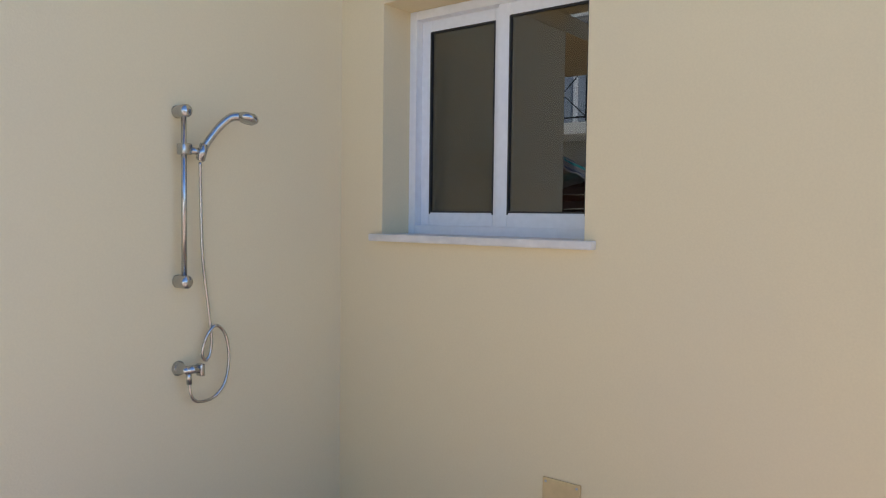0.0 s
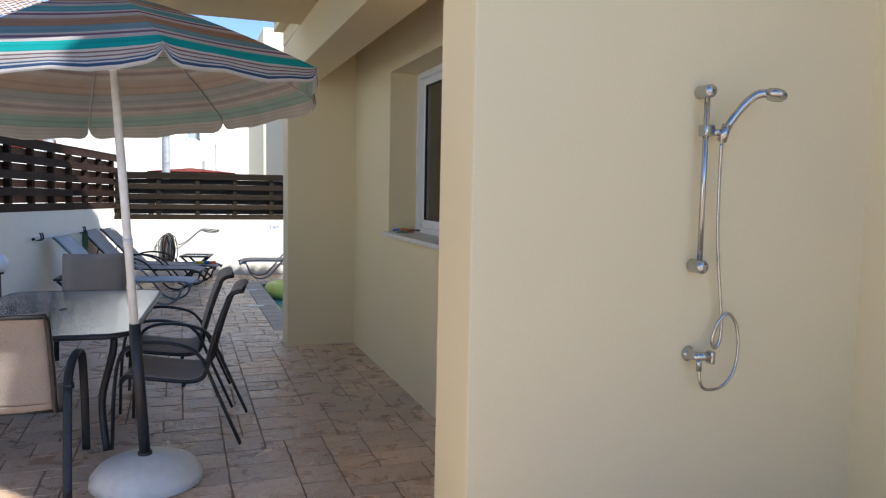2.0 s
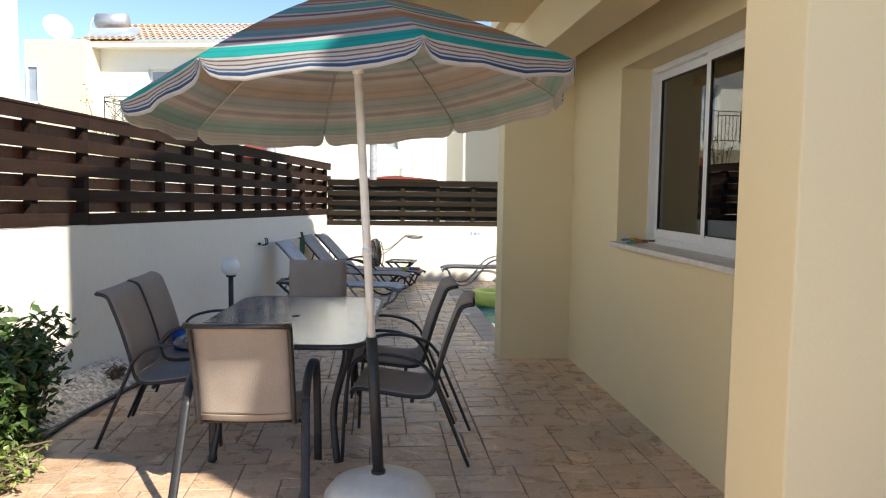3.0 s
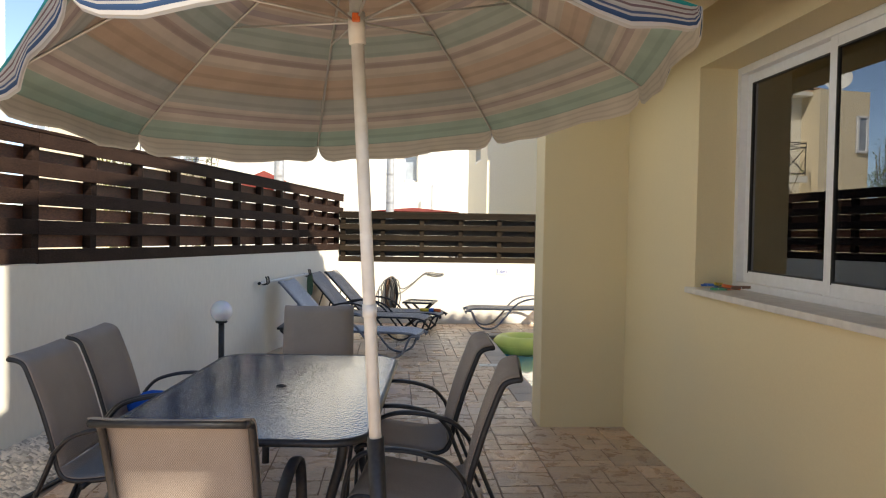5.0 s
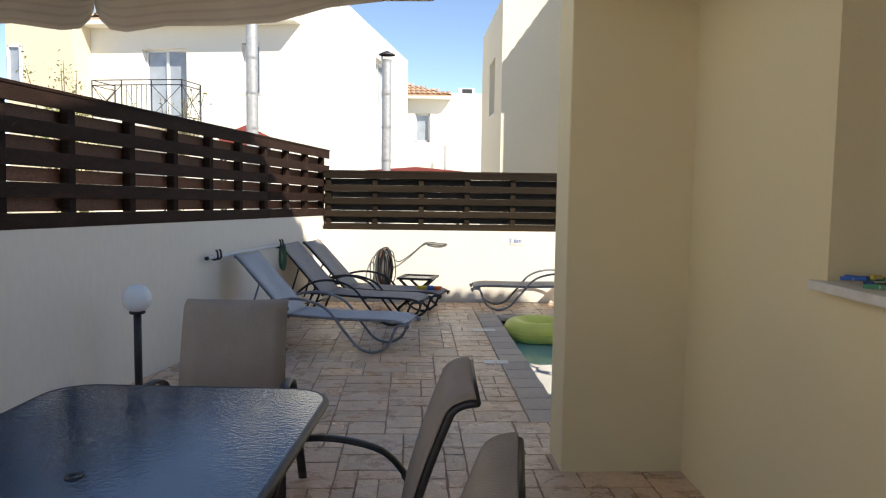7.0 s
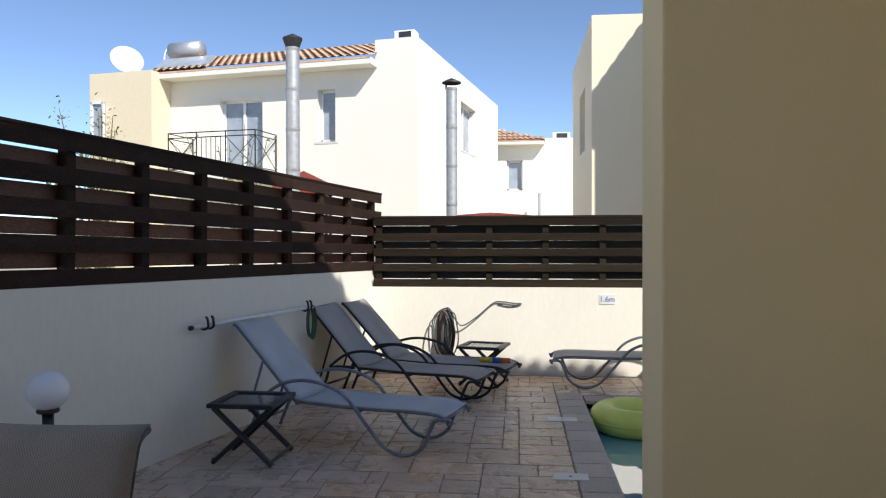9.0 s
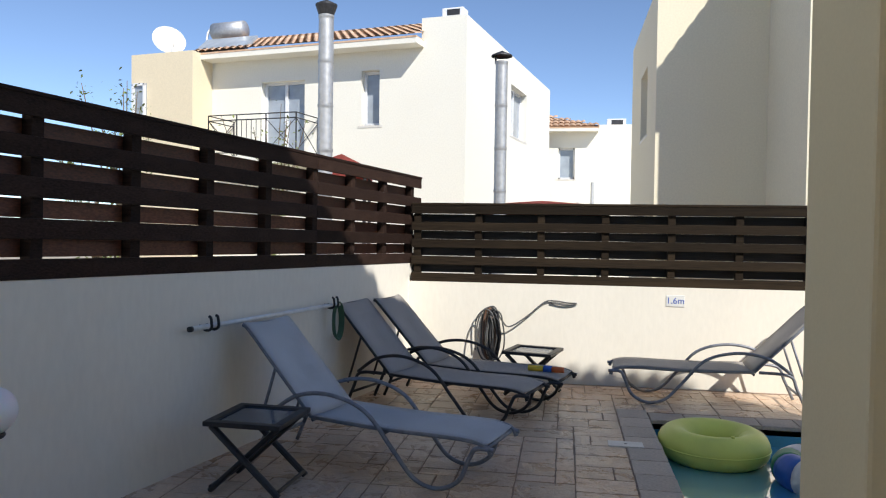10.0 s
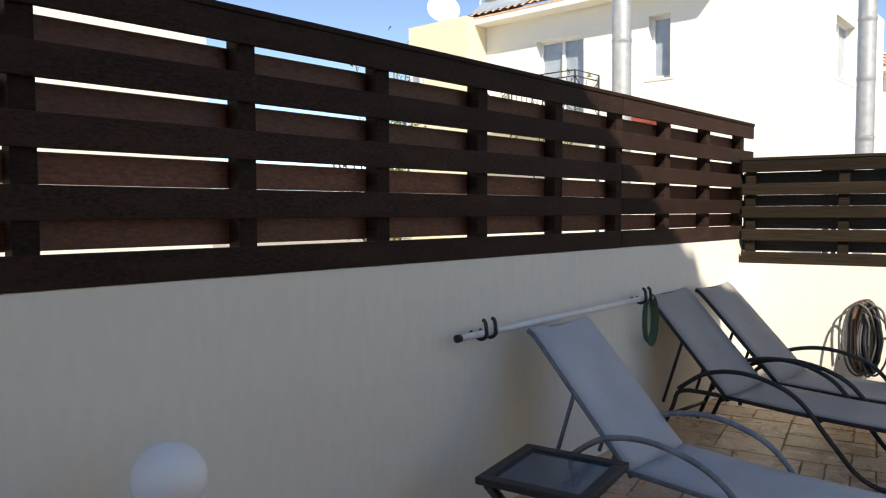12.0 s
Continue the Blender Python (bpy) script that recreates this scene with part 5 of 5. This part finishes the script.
def flue(x, y, top, r, cone):
    f = thing("flue_pipe", "tall galvanised steel flue pipe with rain cap", "flue", "flue pipes", pose(x, y, 0))
    n = int(top / 0.45)
    for k in range(n):
        part("section", lathed([(r, top * k / n + 0.004), (r, top * k / n + 0.02), (r, top * (k + 1) / n - 0.05), (r, top * (k + 1) / n - 0.03), (r * 1.06, top * (k + 1) / n - 0.022), (r * 1.06, top * (k + 1) / n + 0.002)], 20), "steel", f, smooth=True)
    if cone:
        part("cap", lathed([(r * 0.9, top - 0.02), (r * 1.45, top + 0.10), (r * 1.45, top + 0.115), (0, top + 0.17)], 20), "iron", f, "flared dark rain cap", smooth=False)
    else:
        cap = part("cap", lathed([(r * 1.75, top + 0.06), (r * 1.7, top + 0.075), (0, top + 0.13)], 20), "iron", f, "dark flat conical rain cap")
        part("strap", tubed([(-r, 0, top - 0.02), (-r, 0, top + 0.09)], 0.012, sides=5), "iron", cap)


flue(-2.58, 13.25, 3.70, 0.078, True)
flue(-0.835, 14.3, 3.42, 0.07, False)


def house_b():
    h = thing("house", "distant cream house with terracotta eave and one window", "house", "neighbouring houses", pose(0, 32, 0))
    part("wall", front_wall(-4.0, 2.3, -0.07, 5.05, [(-0.37, 0.2, 3.35, 4.45)]), "stucco_far", h)
    part("wall", boxed(0.95, 2.3, 0.0, 4.0, 5.05, 5.25), "stucco_far", h)
    part("wall", boxed(2.0, 2.3, 0.3, 6.0, -0.07, 5.05), "stucco_far", h)
    far_window(h, pose(-0.085, 0.06, 3.35), 0.57, 1.1)
    tile_roof("roof", h, 5.0, 3.0, 1.2, pose(-4.0, -0.5, 5.12), 8, hip=3.8)
    part("eave", boxed(-4.0, 0.98, -0.46, 0.0, 4.98, 5.1), "stucco_far", h)
    ac = part("air_conditioner", boxed(1.3, 1.95, 0.3, 0.7, 5.25, 5.5, bevel=0.02), "white", h)
    part("grille", boxed(1.45, 1.85, 0.292, 0.299, 5.29, 5.46), "iron", ac)
    part("flue", tubed([(0.8, -0.6, 0), (0.8, -0.6, 3.2)], 0.06, sides=10), "steel", h)


house_b()


def house_c():
    h = thing("house", "tall cream house with a projecting wing half in shadow", "house", "neighbouring houses", Matrix.Translation((1.17, 16.8, 0.33)) @ Matrix.Scale(0.78, 4))
    part("wall", boxed(0.0, 2.2, 0.0, 0.3, -0.6, 6.05), "stucco_cream", h)
    b = bmesh.new()
    wall_with_holes(b, "y", 0.3, 4.7, -0.6, 6.05, 0.0, 0.3, [(1.5, 2.8, 3.5, 4.9)])
    part("wall", b, "stucco_cream", h)
    part("wall", boxed(0.0, 2.2, 4.7, 5.0, -0.6, 6.05), "stucco_cream", h)
    far_window(h, pose(0.06, 2.15, 3.5, 0, 0, -90), 1.3, 1.4)
    part("roof", boxed(0.3, 2.2, 0.3, 4.7, 5.75, 5.95), "stucco_cream", h)
    part("wing", boxed(1.95, 7.0, -2.25, -0.001, -0.6, 6.55), "stucco_cream", h)
    part("wing", boxed(2.201, 7.0, 0.0, 5.0, -0.6, 6.55), "stucco_cream", h)
    r = tile_roof("roof", h, 2.9, 3.0, 1.2, pose(1.55, 0.15, 6.6, 0, 0, -90), 9)
    part("eave", boxed(1.62, 2.4, -2.7, 0.1, 6.55, 6.62), "stucco_cream", h)


house_c()


def house_d():
    h = thing("house", "white-washed house beyond the fence with an iron balcony", "house", "neighbouring houses", pose(-6.1, 12.0, 0, 0, 0, 0))
    part("wall", wall_with_holes(bmesh.new(), "y", -9.0, 0.0, -0.07, 6.3, -0.3, 0.0, [(-6.9, -5.5, 2.95, 5.0), (-3.2, -2.2, 3.8, 5.0)]), "stucco_far", h)
    part("wall", boxed(-7.0, -0.3, -0.3, 0.0, -0.07, 6.3), "stucco_far", h)
    part("wall", boxed(-7.0, -0.3, -9.0, -8.7, -0.07, 6.3), "stucco_far", h)
    part("wall", boxed(-7.0, -6.7, -8.7, -0.3, -0.07, 6.3), "stucco_far", h)
    part("roof", boxed(-6.7, -0.3, -8.7, -0.3, 6.0, 6.2), "stucco_far", h)
    far_window(h, pose(-0.06, -6.2, 2.95, 0, 0, 90), 1.4, 2.05, 0)
    far_window(h, pose(-0.06, -2.7, 3.8, 0, 0, 90), 1.0, 1.2)
    sl = part("balcony", boxed(0.001, 1.1, -7.1, -5.3, 2.87, 3.05), "stucco_far", h)
    railing(sl, [(0.02, -7.05), (1.05, -7.05), (1.05, -5.35), (0.02, -5.35)], 3.05, 0.98)


house_d()


def pavilion(x, y, z, w, d, rise, turn, label):
    p = thing("canvas_pavilion", label, "pavilion", "red canopies", pose(x, y, 0, 0, 0, turn))
    bm = bmesh.new()
    n = 8
    ring = [bm.verts.new(q) for q in ((-w, -d, z), (w, -d, z), (w, d, z), (-w, d, z))]
    low = [bm.verts.new((v.co.x, v.co.y, z - 0.15)) for v in ring]
    top = bm.verts.new((0, 0, z + rise))
    for k in range(4):
        bm.faces.new((ring[k], ring[(k + 1) % 4], top))
        bm.faces.new((low[k], low[(k + 1) % 4], ring[(k + 1) % 4], ring[k]))
    bmesh.ops.solidify(bm, geom=bm.faces, thickness=0.01)
    part("canopy", bm, "red", p)
    for sx in (-1, 1):
        for sy in (-1, 1):
            part("post", tubed([(sx * (w - 0.04), sy * (d - 0.04), -0.07), (sx * (w - 0.04), sy * (d - 0.04), z)], 0.025, sides=8), "iron", p)


pavilion(-0.38, 15.6, 1.80, 0.8, 0.8, 0.09, 0, "low dusty red canvas canopy behind the end fence")
pavilion(-3.33, 16.2, 2.36, 0.42, 0.42, 0.22, 10, "faded red canvas canopy behind the boundary fence")


def garden_tree(x, y, h, w, seed, count, size=0.04):
    r = random.Random(seed)
    stems = []
    for k in range(16):
        a = r.uniform(0, 6.28)
        e = w * r.uniform(0.3, 1.0)
        stems.append([(0, 0, 0), (0.15 * e * math.cos(a), 0.15 * e * math.sin(a), h * 0.45), (0.6 * e * math.cos(a), 0.6 * e * math.sin(a), h * 0.75), (e * math.cos(a), e * math.sin(a), h * r.uniform(0.8, 1.08))])
    leafy("tree", "sparse young garden tree with small yellow-green leaves", stems, count, 0.08, size, "leaves_pale", pose(x, y, -0.07), seed, "tree")


garden_tree(-5.36, 14.0, 3.15, 0.52, 31, 2600, 0.03)
garden_tree(-5.0, 17.6, 3.3, 0.9, 32, 900)
garden_tree(-4.6, 12.6, 2.1, 0.7, 33, 900)

# ---- coping stones and deck stones ----
def stone_mesh(w, d, t, seed, cut=0.004):
    """One stone about its middle, with chamfered uneven upper edges."""
    r = random.Random(seed)
    g = 0.0022
    x, y = w / 2 - g, d / 2 - g
    n = 3
    def ring(inset, z, wob):
        pts = []
        for k in range(4):
            (ax, ay), (bx, by) = ((-x, -y), (x, -y), (x, y), (-x, y))[k], ((x, -y), (x, y), (-x, y), (-x, -y))[k]
            for i in range(n):
                s = i / n
                px_, py_ = ax + (bx - ax) * s, ay + (by - ay) * s
                pts.append((px_ * (1 - inset / x) + r.uniform(-wob, wob), py_ * (1 - inset / y) + r.uniform(-wob, wob), z + r.uniform(-wob, wob) * 0.5))
        return pts
    a, b, c = ring(0.0, -0.03, 0.001), ring(0.001, t - 0.008, 0.0025), ring(cut, t, 0.0035)
    m_ = 4 * n
    faces = []
    for o in (0, m_):
        for k in range(m_):
            faces.append((o + k, o + (k + 1) % m_, o + m_ + (k + 1) % m_, o + m_ + k))
    faces.append(tuple(range(2 * m_, 3 * m_)))
    me = bpy.data.meshes.new("stone")
    me.from_pydata(a + b + c, [], faces)
    return me


coping = thing("pool_coping", "row of grey coping stones round the pool", "coping", kind="structure")
lib = {}
def place_stone(name, parent, x, y, w, d, z, mat, seed):
    key = (round(w, 3), round(d, 3), seed % 4, mat)
    if key not in lib:
        lib[key] = stone_mesh(w, d, 0.0, hash((round(w * 1000), round(d * 1000), seed % 4)) % 9999)
        lib[key].materials.append(M[mat])
    ob = new(name, lib[key])
    ob.parent = parent
    ob.matrix_basis = pose(x, y, z)
    return ob


cy = POOL[2] - 0.25
k = 0
while cy < POOL[3] + 0.25 - 0.05:
    place_stone("coping_stone", coping, POOL[0] - 0.125, cy + 0.14, 0.25, 0.28, 0.002, "coping", k)
    cy += 0.28
    k += 1
cx = POOL[0]
while cx < POOL[1]:
    place_stone("coping_stone", coping, cx + 0.14, POOL[3] + 0.125, 0.28, 0.25, 0.002, "coping", k)
    place_stone("coping_stone", coping, cx + 0.14, POOL[2] - 0.125, 0.28, 0.25, 0.002, "coping", k + 1)
    cx += 0.28
    k += 2

CELL = 0.118
X0, Y0 = -3.30, -3.01
NX, NY = int((7.0 - X0) / CELL), int((END_Y - Y0) / CELL)
used = np.zeros((NX, NY), bool)
def on_deck(i, j):
    x, y = X0 + (i + 0.5) * CELL, Y0 + (j + 0.5) * CELL
    if x < fence_x(y) + 0.0 - 0.08 or (y < 7.0 and x < bed_edge(min(y, 6.7)) + 0.05):
        return False
    if POOL[0] - 0.25 < x and POOL[2] - 0.25 < y < POOL[3] + 0.25:
        return False
    if x > WALL1_X + 0.05 and y < 7.5 or (x > FIN_X + 0.05 and 2.34 < y < 2.69) or (x > FIN_X + 0.05 and 7.13 < y < 7.42) or (x > WALL2_X + 0.05 and 2.5 < y < 7.5):
        return False
    return y < END_Y
for i in range(NX):
    for j in range(NY):
        used[i, j] = not on_deck(i, j)
rng = random.Random(77)
stones = []
for j in range(NY):
    for i in range(NX):
        if used[i, j]:
            continue
        shapes = [(2, 2), (3, 2), (3, 3), (2, 1), (1, 2), (4, 2), (1, 1)]
        wts = [4, 6, 2.2, 1.8, 1.0, 2.6, 0.1]
        order = sorted(range(7), key=lambda q: rng.random() ** (1 / wts[q]), reverse=True)
        for q in order + [6]:
            w, d = shapes[q]
            if i + w <= NX and j + d <= NY and not used[i:i + w, j:j + d].any():
                used[i:i + w, j:j + d] = True
                stones.append((X0 + (i + w / 2) * CELL, Y0 + (j + d / 2) * CELL, w * CELL, d * CELL))
                break
paving = thing("paving", "brown stamped stone paving with dark irregular joints", "paving", kind="structure")
inner = [s for s in stones if -3.0 < s[0] < 1.2 and 3.4 < s[1] < 12.2]
inner = sorted(inner, key=lambda s: abs(s[0] + 0.4) + 0.5 * abs(s[1] - 6.5))[:300]
chosen = set(inner)
for k, (x, y, w, d) in enumerate(inner):
    place_stone("paving_stone", paving, x, y, w, d, 0.0, "paver", k)
verts, faces = [], []
for k, s in enumerate(stones):
    if s in chosen:
        continue
    me = stone_mesh(s[2], s[3], 0.0, k)
    o = len(verts)
    verts += [(v.co.x + s[0], v.co.y + s[1], v.co.z) for v in me.vertices]
    faces += [tuple(o + i for i in p.vertices) for p in me.polygons]
    bpy.data.meshes.remove(me)
me = bpy.data.meshes.new("paving_rest")
me.from_pydata(verts, [], faces)
me.materials.append(M["paver"])
rest = new("paving_rest", me)
rest.parent = paving
tagged(rest, kind="stuff")


# ---- inside the rooms ----
def curtain(y0, y1, z1, x, label):
    c = thing("curtain", label, "curtain", "curtains indoors", pose(x, 0, 0))
    bm = bmesh.new()
    n = 40
    prev = None
    for k in range(n + 1):
        y = y0 + (y1 - y0) * k / n
        w = 0.03 * math.sin(k * 1.6)
        a, b = bm.verts.new((w, y, 0.03)), bm.verts.new((w * 0.8, y, z1))
        if prev:
            bm.faces.new((prev[0], a, b, prev[1]))
        prev = (a, b)
    bmesh.ops.solidify(bm, geom=bm.faces, thickness=0.006)
    part("cloth", bm, "curtain", c, smooth=True)
    part("rod", tubed([(0, y0 - 0.1, z1 + 0.02), (0, y1 + 0.1, z1 + 0.02)], 0.014, sides=8), "iron", c)


curtain(3.45, 4.25, 2.25, 6.58, "beige pleated curtain drawn to one side indoors")
curtain(4.85, 5.55, 2.25, 6.58, "beige pleated curtain drawn to one side indoors")
fan = thing("ceiling_fan", "dark ceiling fan hanging still indoors", "ceiling fan", m=pose(4.75, 3.15, 2.95))
part("rod", tubed([(0, 0, 0), (0, 0, -0.28)], 0.014, sides=8), "iron", fan)
part("hub", lathed([(0, -0.42), (0.07, -0.41), (0.1, -0.36), (0.09, -0.30), (0.03, -0.27), (0, -0.27)], 20), "iron", fan, smooth=True)
for k in range(4):
    part("blade", boxed(0.1, 0.6, -0.06, 0.06, -0.355, -0.345, bevel=0.003), "bark", fan).matrix_basis = pose(0, 0, 0, 0, 0, 20 + 90 * k)
